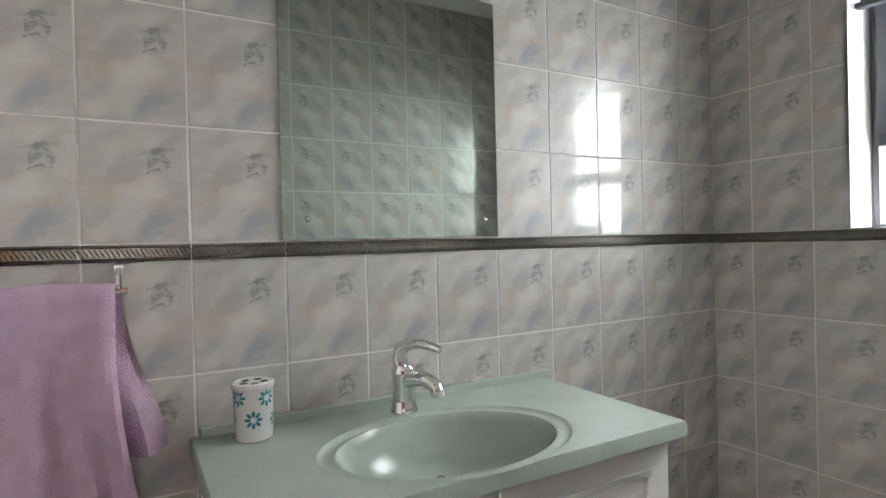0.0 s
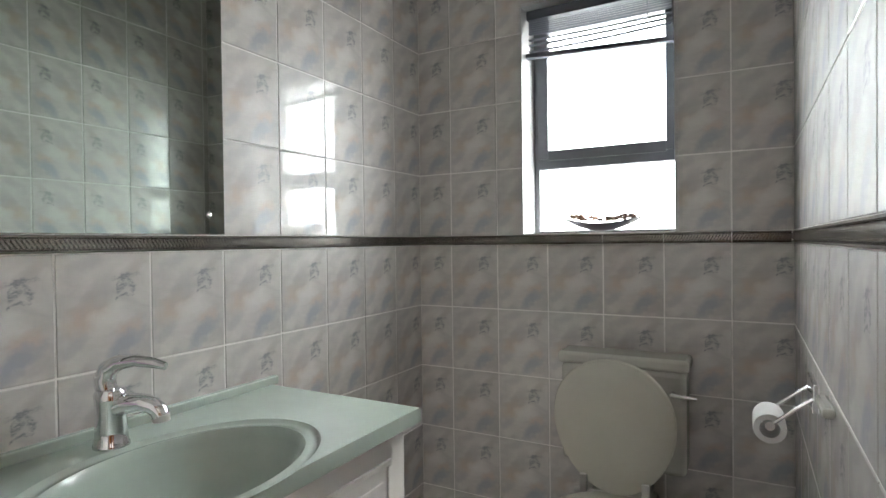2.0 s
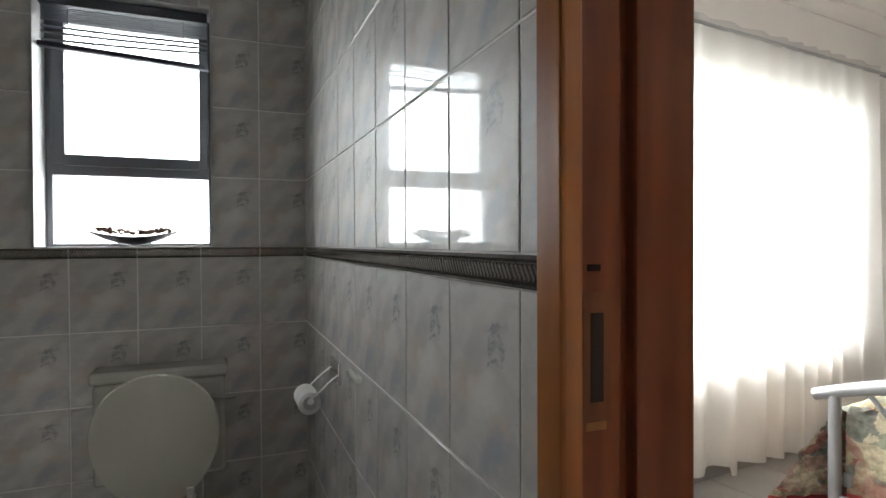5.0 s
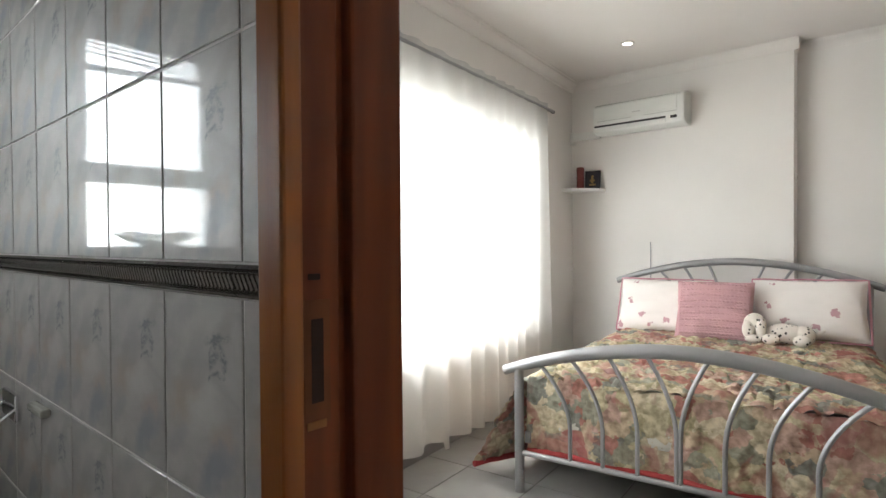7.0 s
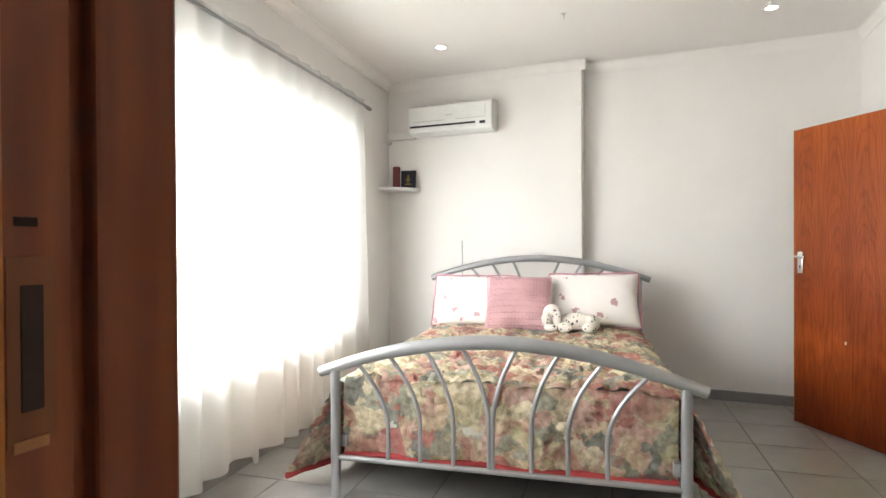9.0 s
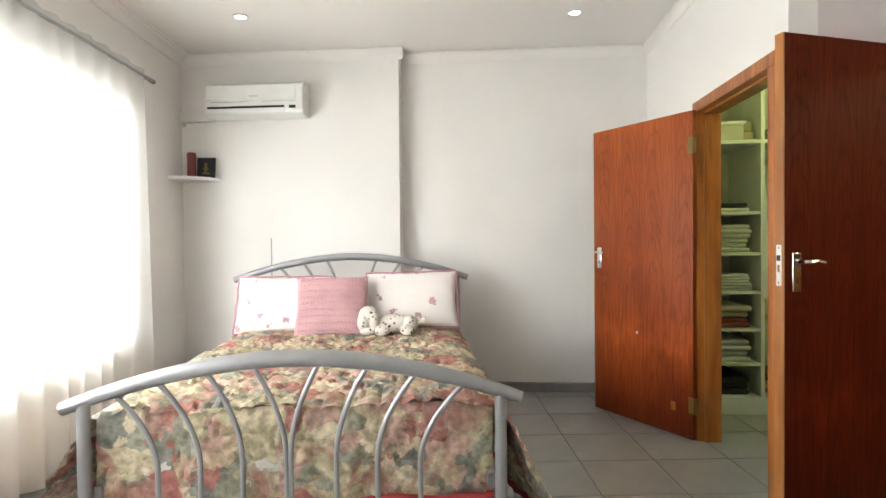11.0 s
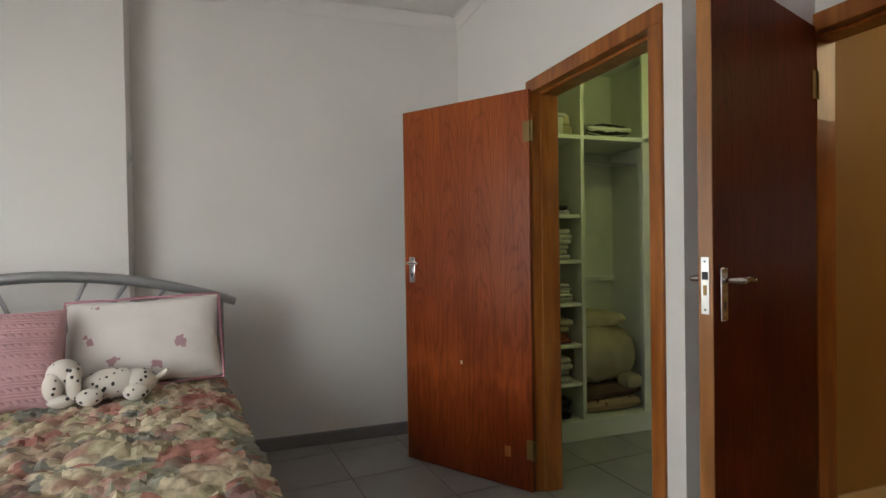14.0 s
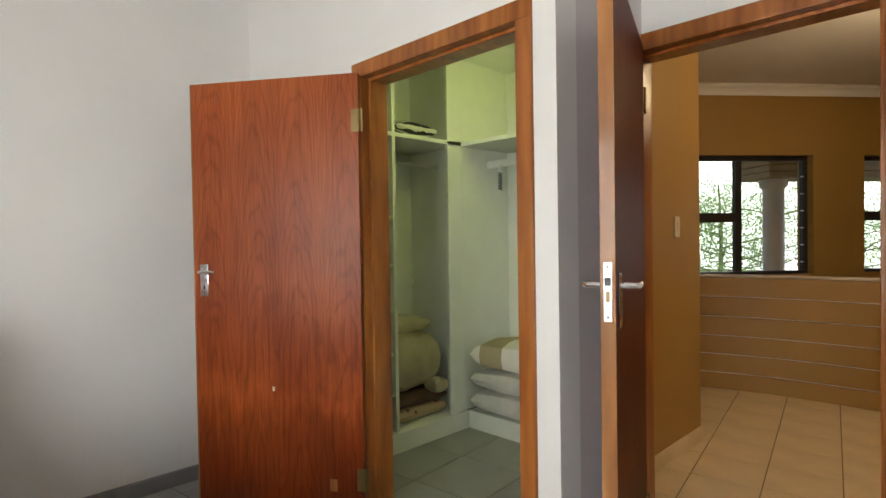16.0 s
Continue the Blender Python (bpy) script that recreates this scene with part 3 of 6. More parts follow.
wall("wall_bathroom_south", "plain tiled end wall", M_GROUT, (-1.5, 0.15, -3.12, -3.0, 0, 2.55))
solid("bathroom_ceiling", boxes((-1.5, 0.15, -3.1, 0.25, 2.55, 2.62)), M_CEIL, "white painted ceiling", "ceiling", "structure")
floor_b = solid("bathroom_floor", boxes((-1.5, 0.155, -3.1, 0.2, -0.1, -0.002)), M_FGROUT, "grey tiled bathroom floor", "floor", "structure")
T, R1, R2 = 0.2025, 0.2505, 0.2545
lo_z, hi_z = (0, DADO), (DTOP, 2.55)
tiling("tile", wall_bl, (-1.333, 0, 0), (0, 1, 0), (0, 0, 1), M_TILE, T, R1, 0.0048, -0.593, DADO, [(-2.65, 0, *lo_z)])
tiling("tile", wall_bl, (-1.333, 0, 0), (0, 1, 0), (0, 0, 1), M_TILE, T, R2, 0.0048, -0.593, DTOP, [(-2.65, 0, *hi_z)])
tiling("tile", wall_bn, (0, 0.006, 0), (1, 0, 0), (0, 0, 1), M_TILE, T, R1, 0.0048, -0.1685, DADO, [(-1.327, 0, *lo_z)])
tiling("tile", wall_bn, (0, 0.006, 0), (1, 0, 0), (0, 0, 1), M_TILE, T, R2, 0.0048, -0.1685, DTOP, [(-1.327, BW[0], *hi_z), (BW[1], 0, *hi_z), (BW[0], BW[1], BW[3], 2.55)])
tiling("tile", wall_be, (0.006, 0, 0), (0, -1, 0), (0, 0, 1), M_TILE, T, R1, 0.0048, 1.446, DADO, [(0, 1.705, *lo_z)])
tiling("tile", wall_be, (0.006, 0, 0), (0, -1, 0), (0, 0, 1), M_TILE, T, R2, 0.0048, 1.446, DTOP, [(0, 1.705, *hi_z)])
tiling("tile", floor_b, (0, 0, -0.006), (1, 0, 0), (0, 1, 0), M_FLOOR, 0.33, 0.33, 0.004, 0, 0, [(-1.327, 0.15, -3.0, 0)])


def dado(name, parent, at, along, normal, length, first, step):
    """Pewter border tiles: two beads and a roped bead between."""
    a, n = Vector(along), Vector(normal)
    s = 0.0
    cuts = [0.0] + [first + k * step for k in range(20) if 0 < first + k * step < length] + [length]
    for c0, c1 in zip(cuts, cuts[1:]):
        bm = bmesh.new()
        p, q = Vector(at) + a * (c0 + 0.001), Vector(at) + a * (c1 - 0.001)
        up = Vector((0, 0, 1))
        prof = [(-0.002, 0), (0.004, 0.0), (0.0075, 0.004), (0.004, 0.008), (0.004, 0.010), (0.010, 0.018), (0.004, 0.026), (0.004, 0.028), (0.0075, 0.032), (0.004, 0.036), (-0.002, 0.036)]
        ra = [bm.verts.new(p + n * d + up * z) for d, z in prof]
        rb = [bm.verts.new(q + n * d + up * z) for d, z in prof]
        k = len(prof)
        for i in range(k):
            bm.faces.new((ra[i], ra[(i + 1) % k], rb[(i + 1) % k], rb[i]))
        bm.faces.new(ra), bm.faces.new(rb[::-1])
        # rope twists
        m = int((c1 - c0) / 0.009)
        for i in range(m):
            c = p + a * ((i + 0.5) * (c1 - c0 - 0.002) / m) + n * 0.0075 + up * 0.018
            rot = a.to_track_quat("X", "Z").to_matrix().to_4x4()
            bmesh.ops.create_cube(bm, size=1, matrix=Matrix.Translation(c) @ rot @ pose(0, 0, 0, 0, 35, 0) @ Matrix.Diagonal((0.0045, 0.006, 0.019, 1)))
        part("border_tile", bm, M_TRIM, parent)


dado_w = thing("trim_west", (-1.327, 0, DADO), "pewter rope border along the tiled wall", "trim")
dado_w["kind"] = "structure"
dado_n = thing("trim_north", (0, 0, DADO), "pewter rope border under the window", "trim")
dado_n["kind"] = "structure"
dado_e = thing("trim_east", (0, 0, DADO), "pewter rope border running to the door frame", "trim")
dado_e["kind"] = "structure"
for dd in (dado_w, dado_n, dado_e):
    dd.matrix_world = Matrix.Identity(4)
dado("b", dado_w, (-1.327, 0, DADO), (0, -1, 0), (1, 0, 0), 2.6, 0.188, T)
dado("b", dado_n, (-1.321, 0, DADO), (1, 0, 0), (0, -1, 0), 1.315, 0.14, T)
dado("b", dado_e, (0, -1.705, DADO), (0, 1, 0), (-1, 0, 0), 1.699, 0.059, T)

# bathroom window: white reveal, steel frame with a top sash and a fixed light
win1 = thing("window_1", (-0.6, 0.1, BW[2]), "dark grey steel window with white reveals", "window")
win1["kind"] = "structure"
win1.matrix_world = Matrix.Identity(4)
x0, x1, z0, z1 = BW
part("window_sill", boxes((x0, x1, 0.0, 0.25, z0 - 0.012, z0 + 0.001)), M_REVEAL, win1)
part("reveal", boxes((x0 - 0.012, x0 + 0.001, 0.0, 0.25, z0, z1), (x1 - 0.001, x1 + 0.012, 0.0, 0.25, z0, z1), (x0, x1, 0.0, 0.25, z1 - 0.001, z1 + 0.012)), M_REVEAL, win1)
M_WFRAME = mat("grey_window_paint", (0.13, 0.135, 0.15), 0.4, 0.1, var=0.06)
yf = 0.135
part("window_frame", boxes((x0 + .002, x0 + 0.022, yf, yf + 0.04, z0, z1), (x1 - 0.012, x1 - .002, yf, yf + 0.04, z0, z1), (x0 + 0.022, x1 - 0.012, yf, yf + 0.04, z1 - 0.03, z1), (x0 + 0.022, x1 - 0.012, yf, yf + 0.04, z0 + 0.001, z0 + 0.012), (x0 + 0.022, x1 - 0.012, yf - 0.004, yf + 0.044, 1.533, 1.572), bevel=0.002), M_WFRAME, win1)
part("sash", boxes((x0 + 0.022, x0 + 0.062, yf - 0.014, yf + 0.02, 1.572, z1 - 0.03), (x1 - 0.042, x1 - 0.012, yf - 0.014, yf + 0.02, 1.572, z1 - 0.03), (x0 + 0.062, x1 - 0.042, yf - 0.014, yf + 0.02, 1.565, 1.605), (x0 + 0.062, x1 - 0.042, yf - 0.014, yf + 0.02, z1 - 0.07, z1 - 0.03), bevel=0.002), M_WFRAME, win1)
for n_, zz in (("pane", (1.60, z1 - 0.06)), ("pane", (z0 + 0.01, 1.54))):
    pn = part(n_, boxes((x0 + 0.02, x1 - 0.012, yf + 0.022, yf + 0.026, *zz)), M_GLASS, win1)
    pn.visible_shadow = False

blind = thing("venetian_blind", (-0.6, 0.07, 2.1), "dark venetian blind pulled up crookedly at the window top", "blind")
blind.matrix_world = Matrix.Identity(4)
part("headrail", boxes((x0 + 0.01, x1 - 0.01, 0.03, 0.065, 2.092, 2.128), bevel=0.003), M_BLIND, blind)
for i, (zl, zr) in enumerate(((2.082, 2.082), (2.075, 2.075), (2.068, 2.068), (2.06, 2.06), (2.052, 2.052), (2.044, 2.042), (2.02, 2.022), (2.0, 2.006), (1.975, 1.988))):
    bm = bmesh.new()
    sheet(bm, 10, 4, lambda a, c: (x0 + 0.012 + a * (x1 - x0 - 0.024), 0.034 + c * 0.026, zl + (zr - zl) * a + 0.004 * (1 - (2 * c - 1) ** 2) - 0.003 * math.sin(math.pi * a)))
    bmesh.ops.solidify(bm, geom=bm.faces[:], thickness=0.001)
    part("slat", bm, M_BLIND, blind)
bm = box(bmesh.new(), -0.264, 0.264, -0.014, 0.014, -0.009, 0.009, 0.003)
br = part("bottom_rail", bm, M_BLIND, blind)
br.matrix_world = pose((x0 + x1) / 2, 0.047, 1.945, 0, 3.0, 0)
for xx in (x0 + 0.09, x1 - 0.09):
    part("cord", tube(bmesh.new(), [(xx, 0.047, 2.1), (xx, 0.047, 1.95)], 0.0012, 6), M_BLIND, blind)

# ---- structure: bathroom door frame ----
JY, JS = -1.780, -2.55
frame1 = thing("door_frame_1", (0, JY, 0), "worn varnished timber frame of the bathroom doorway with a mortised strike", "door frame")
frame1["kind"] = "structure"
frame1.matrix_world = Matrix.Identity(4)
for s, yy in ((1, JY), (-1, JS)):
    def yb(a, b, s=s, yy=yy):
        return (yy + s * a, yy + s * b) if s > 0 else (yy + s * b, yy + s * a)
    w_ = 0.074 if s > 0 else 0.069
    part("face_strip", boxes((-0.035, -0.012, *yb(0.0, 0.043), 0, 2.04), bevel=0.004), M_FRAME, frame1)
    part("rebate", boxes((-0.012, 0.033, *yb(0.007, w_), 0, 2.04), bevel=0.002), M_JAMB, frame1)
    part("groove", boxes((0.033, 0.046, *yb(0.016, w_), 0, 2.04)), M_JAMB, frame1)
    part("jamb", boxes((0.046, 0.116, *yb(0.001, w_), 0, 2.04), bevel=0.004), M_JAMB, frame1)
part("head", boxes((-0.035, 0.116, JS - 0.066, JY + 0.066, 2.04, 2.105), bevel=0.004), M_FRAME, frame1)
part("strike_mortise", boxes((-0.001, 0.013, JY + 0.0055, JY + 0.0075, 1.145, 1.225), bevel=0.0008), M_SLOT, frame1)
part("bare_patch", boxes((-0.009, 0.021, JY + 0.0062, JY + 0.0072, 1.125, 1.243), bevel=0.0004), M_RAW, frame1, "raw timber where the strike plate was")
part("keyhole", boxes((-0.004, 0.010, JY + 0.0056, JY + 0.0075, 1.262, 1.268), bevel=0.0008), M_SLOT, frame1)
part("paint_drip", boxes((-0.006, 0.016, JY + 0.0055, JY + 0.0074, 1.120, 1.128), bevel=0.0008), M_EDGE, frame1, "pale splintered timber")

# ---- structure: bedroom ----
CZ = 2.80
XE, XR = 4.55, 4.70
YS = -3.46


def wy(x):
    """The window wall runs slightly askew."""
    return 0.063 + 0.117 * (x - 2.06)


SK = math.degrees(math.atan(0.117))
wall("wall_bedroom_west", "white painted wall by the bathroom door", M_PLASTER, (0.15, 0.155, -1.705, 0.3, 0, CZ), (0.15, 0.155, -4.2, -2.62, 0, CZ), (0.15, 0.155, -2.62, -1.705, 2.10, CZ))
mw = Matrix.Translation((2.06, 0.063, 0)) @ pose(0, 0, 0, 0, 0, SK)
WX0, WX1, WZ0, WZ1 = -1.5, 1.53, 0.66, 2.16
solid("wall_bedroom_north", boxes((-1.905, WX0, 0, 0.2, 0, CZ), (WX1, 2.75, 0, 0.2, 0, CZ), (WX0, WX1, 0, 0.2, 0, WZ0), (WX0, WX1, 0, 0.2, WZ1, CZ)), M_PLASTER, "white painted wall round a wide curtained window", "wall", "structure", smooth=False, m=mw)
win2 = thing("window_2", (0, 0, 0), "white window with mullions behind sheer curtains", "window")
win2["kind"] = "structure"
win2.matrix_world = mw
fr = [(WX0, WX1, 0.08, 0.13, WZ0, WZ0 + 0.05), (WX0, WX1, 0.08, 0.13, WZ1 - 0.05, WZ1)]
for k in range(4):
    xx = WX0 + k * (WX1 - WX0 - 0.05) / 3
    fr.append((xx, xx + 0.05, 0.08, 0.13, WZ0 + 0.05, WZ1 - 0.05))
part("window_frame", boxes(*fr), M_WHITE, win2)
for k in range(3):
    xx = WX0 + 0.05 + k * (WX1 - WX0 - 0.05) / 3
    pn = part("pane", boxes((xx, xx + (WX1 - WX0 - 0.05) / 3 - 0.05, 0.10, 0.104, WZ0 + 0.05, WZ1 - 0.05)), M_GLASS, win2)
    pn.visible_shadow = False
part("window_sill", boxes((WX0 - 0.03, WX1 + 0.03, -0.03, 0.08, WZ0 - 0.03, WZ0), bevel=0.004), M_WHITE, win2)
wall("wall_bedroom_east", "white wall with a chimney breast and a shallow recess", M_PLASTER, (XE, 4.9, -1.47, 0.6, 0, CZ), (XR, 4.9, -3.7, -1.47, 0, CZ))
FX0, FX1, FZ = 2.689, 3.682, 2.085
WE = 2.60
wall("wall_bedroom_south", "white wall round the closet doorway", M_PLASTER, (WE, FX0 + 0.01, YS - 0.12, YS, 0, CZ), (FX1 - 0.01, XR + 0.1, YS - 0.12, YS, 0, CZ), (FX0 + 0.01, FX1 - 0.01, YS - 0.12, YS, FZ - 0.01, CZ))
HY = -4.06
wall("wall_bedroom_return", "plastered side of the closet wall", M_RETURN_SHADE, (WE, WE + 0.1, HY, YS - 0.12, 0, CZ))
HX0, HX1, HZ = 1.85, 2.60, 2.0
wall("wall_bedroom_passage", "white wall over the hall doorway", M_PLASTER, (0.155, HX0 - 0.06, HY - 0.12, HY, 0, CZ), (HX0 - 0.06, WE + 0.1, HY - 0.12, HY, HZ + 0.07, CZ), (HX1 + 0.09, WE + 0.1, HY - 0.12, HY, 0, HZ + 0.07))
ceil = boxes((0.15, 4.9, -4.2, 0.6, CZ, CZ + 0.08))
solid("ceiling", ceil, M_CEIL, "flat white painted ceiling", "ceiling", "structure")


def cornice(name, p, q, n, depth=0.42):
    """Stepped cove between wall and ceiling."""
    p, q, n = Vector(p), Vector(q), Vector(n)
    bm = bmesh.new()
    prof = [(-0.004, -0.085), (0.012, -0.085), (0.014, -0.07), (0.022, -0.05), (0.04, -0.03), (0.062, -0.02), (0.066, -0.008), (0.085, -0.006), (0.085, 0.003), (-0.004, 0.003)]
    rings = [[bm.verts.new(e + n * (d * depth if d > 0 else d) + Vector((0, 0, z))) for d, z in prof] for e in (p, q)]
    k = len(prof)
    for i in range(k):
        bm.faces.new((rings[0][i], rings[0][(i + 1) % k], rings[1][(i + 1) % k], rings[1][i]))
    bm.faces.new(rings[0]), bm.faces.new(rings[1][::-1])
    return solid(name, bm, M_CEIL, "white moulded cornice", "cornice", "structure")


nw = Vector((math.sin(radians(SK)), -math.cos(radians(SK)), 0))
cornice("trim_cornice_north", (0.16, wy(0.16), CZ), (XE + 0.05, wy(XE + 0.05), CZ), nw, 1.0)
cornice("trim_cornice_east", (XE, 0.36, CZ), (XE, -1.47 - 0.036, CZ), (-1, 0, 0))
cornice("trim_cornice_recess", (XR, -1.47, CZ), (XR, YS, CZ), (-1, 0, 0))
cornice("trim_cornice_pier", (XE, -1.47, CZ), (XR, -1.47, CZ), (0, -1, 0))
cornice("trim_cornice_south", (WE, YS, CZ), (XR, YS, CZ), (0, 1, 0))
cornice("trim_cornice_west", (0.155, wy(0.155), CZ), (0.155, HY, CZ), (1, 0, 0))

floor1 = solid("floor", boxes((0.155, XR + 0.05, -4.12, 0.5, -0.1, -0.003), (3.09, XR + 0.05, -5.4, -4.12, -0.1, -0.003)), M_FGROUT, "grey tiled bedroom floor", "floor", "structure")
tiling("floor_tile", floor1, (0, 0, -0.008), (1, 0, 0), (0, 1, 0), M_FLOOR, 0.425, 0.425, 0.006, 3.27, -2.68, [(0.155, XR, HY, 0.42), (3.09, XR, -5.3, HY)], 0.008, 5.5)


def skirting(p, q, n):
    p, q, n = Vector(p), Vector(q), Vector(n)
    bm = bmesh.new()
    a = [bm.verts.new(e + n * d + Vector((0, 0, z))) for e in (p, q) for d, z in ((0, 0), (0.012, 0), (0.012, 0.072), (0.006, 0.08), (0, 0.08))]
    for i in range(5):
        bm.faces.new((a[i], a[(i + 1) % 5], a[5 + (i + 1) % 5], a[5 + i]))
    bm.faces.new(a[:5]), bm.faces.new(a[5:][::-1])
    solid("baseboard", bm, M_SKIRT, "dark grey tile skirting", "skirting", "structure")


skirting((0.155, wy(0.155), 0), (XE, wy(XE), 0), nw)
skirting((XE, 0.35, 0), (XE, -1.47, 0), (-1, 0, 0))
skirting((XR, -1.47, 0), (XR, YS, 0), (-1, 0, 0))
skirting((FX1, YS, 0), (XR, YS, 0), (0, 1, 0))
skirting((0.155, -2.62, 0), (0.155, HY, 0), (1, 0, 0))


# ---- doors ----
def handle_set(parent, x, y, z, side, toward):
    """Chrome plate, lever and keyhole on the leaf face; side: the way the face looks along local y; toward: the way of the lever along local x."""
    f = side
    pl = part("handle_plate", boxes((x - 0.021, x + 0.021, min(y, y + f * 0.007), max(y, y + f * 0.007), z - 0.085, z + 0.065), bevel=0.004), M_CHROME, parent, "chrome lock plate")
    lv = bmesh.new()
    tube(lv, [(x, y + f * 0.006, z + 0.03), (x, y + f * 0.045, z + 0.03), (x + toward * 0.012, y + f * 0.053, z + 0.03), (x + toward * 0.045, y + f * 0.053, z + 0.033), (x + toward * 0.082, y + f * 0.052, z + 0.027)], [0.009, 0.008, 0.0085, 0.008, 0.007], 10)
    part("lever", lv, M_CHROME, pl, "chrome lever")
    part("keyhole", boxes((x - 0.004, x + 0.004, min(y + f * 0.005, y + f * 0.0078), max(y + f * 0.005, y + f * 0.0078), z - 0.052, z - 0.03)), M_BLACK, pl)


def door(name, hinge, angle, width, label, veneer, hz):
    """A flush leaf; local x runs from the hinge to the latch, local y through the leaf."""
    d = thing(name, hinge, label, "door", rz=angle)
    part("leaf", box(bmesh.new(), 0.002, width - 0.006, -0.02, 0.02, 0.008, 2.03, 0.002), veneer, d)
    part("edge_strip", box(bmesh.new(), width - 0.006, width, -0.02, 0.02, 0.008, 2.03, 0.0015), M_EDGE, d, "pale timber lipping")
    for f in (1, -1):
        handle_set(d, width - 0.058, 0.02 * f, hz, f, -1)
    lp = part("lock_plate", boxes((width - 0.001, width + 0.0025, -0.011, 0.011, hz - 0.062, hz + 0.095), bevel=0.0008), M_STEEL, d, "steel mortise lock faceplate")
    part("latch", boxes((width + 0.002, width + 0.004, -0.008, 0.008, hz + 0.033, hz + 0.055)), M_BLACK, lp)
    part("deadbolt", boxes((width + 0.002, width + 0.0035, -0.005, 0.005, hz - 0.010, hz + 0.018)), M_BRASS, lp)
    for zz in (hz - 0.050, hz + 0.083):
        sb = bmesh.new()
        lathe(sb, [(0.0001, 0.0035), (0.003, 0.003), (0.0035, 0.0)], 8)
        s_ = part("screw", sb, M_BLACK, lp)
        s_.matrix_local = Matrix.Translation((width + 0.0005, 0, zz)) @ pose(0, 0, 0, 0, 90, 0)
    for zz in (0.22, 1.82):
        hb = boxes((-0.02, 0.035, 0.0202, 0.0225, zz - 0.05, zz + 0.05))
        tube(hb, [(-0.004, 0.026, zz - 0.05), (-0.004, 0.026, zz + 0.05)], 0.006, 8)
        part("hinge", hb, M_BRASS, d)
    return d


ca = math.degrees(math.atan2(-2.962 + 3.44, 4.31 - 3.612))
cd = door("door_1", (3.612, YS + 0.02, 0), ca, 0.825, "open red-brown flush timber door with a chipped veneer", M_DOOR, 1.125)
cd["kind"] = "structure"
part("chip", boxes((0.425, 0.437, 0.0195, 0.0206, 0.605, 0.625)), M_LINEN, cd, "pale chipped veneer")
part("scuff", boxes((0.13, 0.165, 0.0196, 0.0205, 0.16, 0.215)), M_EDGE, cd, "worn bare patch")
ha = math.degrees(math.atan2(-3.289 + 4.041, 2.335 - 2.608))
hd = door("door_2", (2.608, HY + 0.019, 0), ha, 0.80, "open red-brown flush timber door with chrome lever, darkened for shade", M_DOOR2, 1.128)
hd["kind"] = "structure"


def door_frame(name, x0, x1, y0, y1, top, w, label, hinge_right):
    f = thing(name, (x0, y1, 0), label, "door frame")
    f["kind"] = "structure"
    f.matrix_world = Matrix.Identity(4)
    part("post", boxes((x0, x0 + w, y0, y1, 0, top - w), bevel=0.004), M_FRAME, f)
    part("post", boxes((x1 - w, x1, y0, y1, 0, top - w), bevel=0.004), M_FRAME, f)
    part("head", boxes((x0, x1, y0, y1, top - w, top), bevel=0.004), M_FRAME, f)
    ym = y1 - 0.045
    part("stop", boxes((x0 + w, x0 + w + 0.014, y0, ym, 0, top - w), bevel=0.003), M_FRAME, f)
    part("stop", boxes((x1 - w - 0.014, x1 - w, y0, ym, 0, top - w), bevel=0.003), M_FRAME, f)
    part("stop", boxes((x0 + w + 0.014, x1 - w - 0.014, y0, ym, top - w - 0.014, top - w), bevel=0.003), M_FRAME, f)
    return f


door_frame("door_frame_2", FX0, FX1, YS - 0.13, YS + 0.012, FZ, 0.066, "orange-brown timber frame of the closet doorway", True)
door_frame("door_frame_3", HX0 - 0.066, WE + 0.10, HY - 0.13, HY + 0.012, HZ + 0.08, 0.066, "orange-brown timber frame of the hall doorway", True)

# ---- structure: closet ----
CB = -5.2
wall("wall_closet", "pale painted closet walls", M_CLOSET, (2.701, 2.75, HY - 0.12, YS - 0.12, 0, 2.5), (2.75, 3.082, HY - 0.12, HY - 0.07, 0, 2.5), (3.082, 3.10, CB, HY - 0.12, 0, 2.5), (3.082, 4.9, CB - 0.1, CB, 0, 2.5), (4.70, 4.9, CB, -3.7, 0, 2.8))
solid("closet_ceiling", boxes((3.082, 4.9, CB - 0.1, YS - 0.12, 2.5, 2.56), (2.70, 3.082, HY - 0.12, YS - 0.12, 2.5, 2.56)), M_CLOSET, "pale closet ceiling", "ceiling", "structure")
SX, SY = 4.18, -4.70
shelf_e = thing("closet_shelving", (SX, -4.1, 0), "pale built-in closet shelving stacked with linen", "shelving")
shelf_e.matrix_world = Matrix.Identity(4)
YN = YS - 0.121
part("plinth", boxes((SX - 0.02, 4.699, SY - 0.02, YN, 0, 0.12), bevel=0.002), M_CLOSET, shelf_e)
part("upright", boxes((SX, 4.699, -4.118, -4.094, 0.12, 2.5)), M_CLOSET, shelf_e)
part("upright", boxes((SX + 0.02, 4.699, SY - 0.02, SY, 0.12, 2.5)), M_CLOSET, shelf_e)
part("stile", boxes((SX, SX + 0.02, SY, -4.57, 0.12, 2.5), bevel=0.002), M_CLOSET, shelf_e)
part("batten", boxes((4.675, 4.699, SY, -4.118, 0.965, 1.0), bevel=0.002), M_CLOSET, shelf_e)
for zz in (0.36, 0.605, 0.87, 1.145, 1.435):
    part("shelf", boxes((SX + 0.01, 4.699, -4.094, YN, zz - 0.02, zz)), M_CLOSET, shelf_e)
part("shelf", boxes((SX, 4.699, -4.094, YN, 1.915, 1.94)), M_CLOSET, shelf_e)
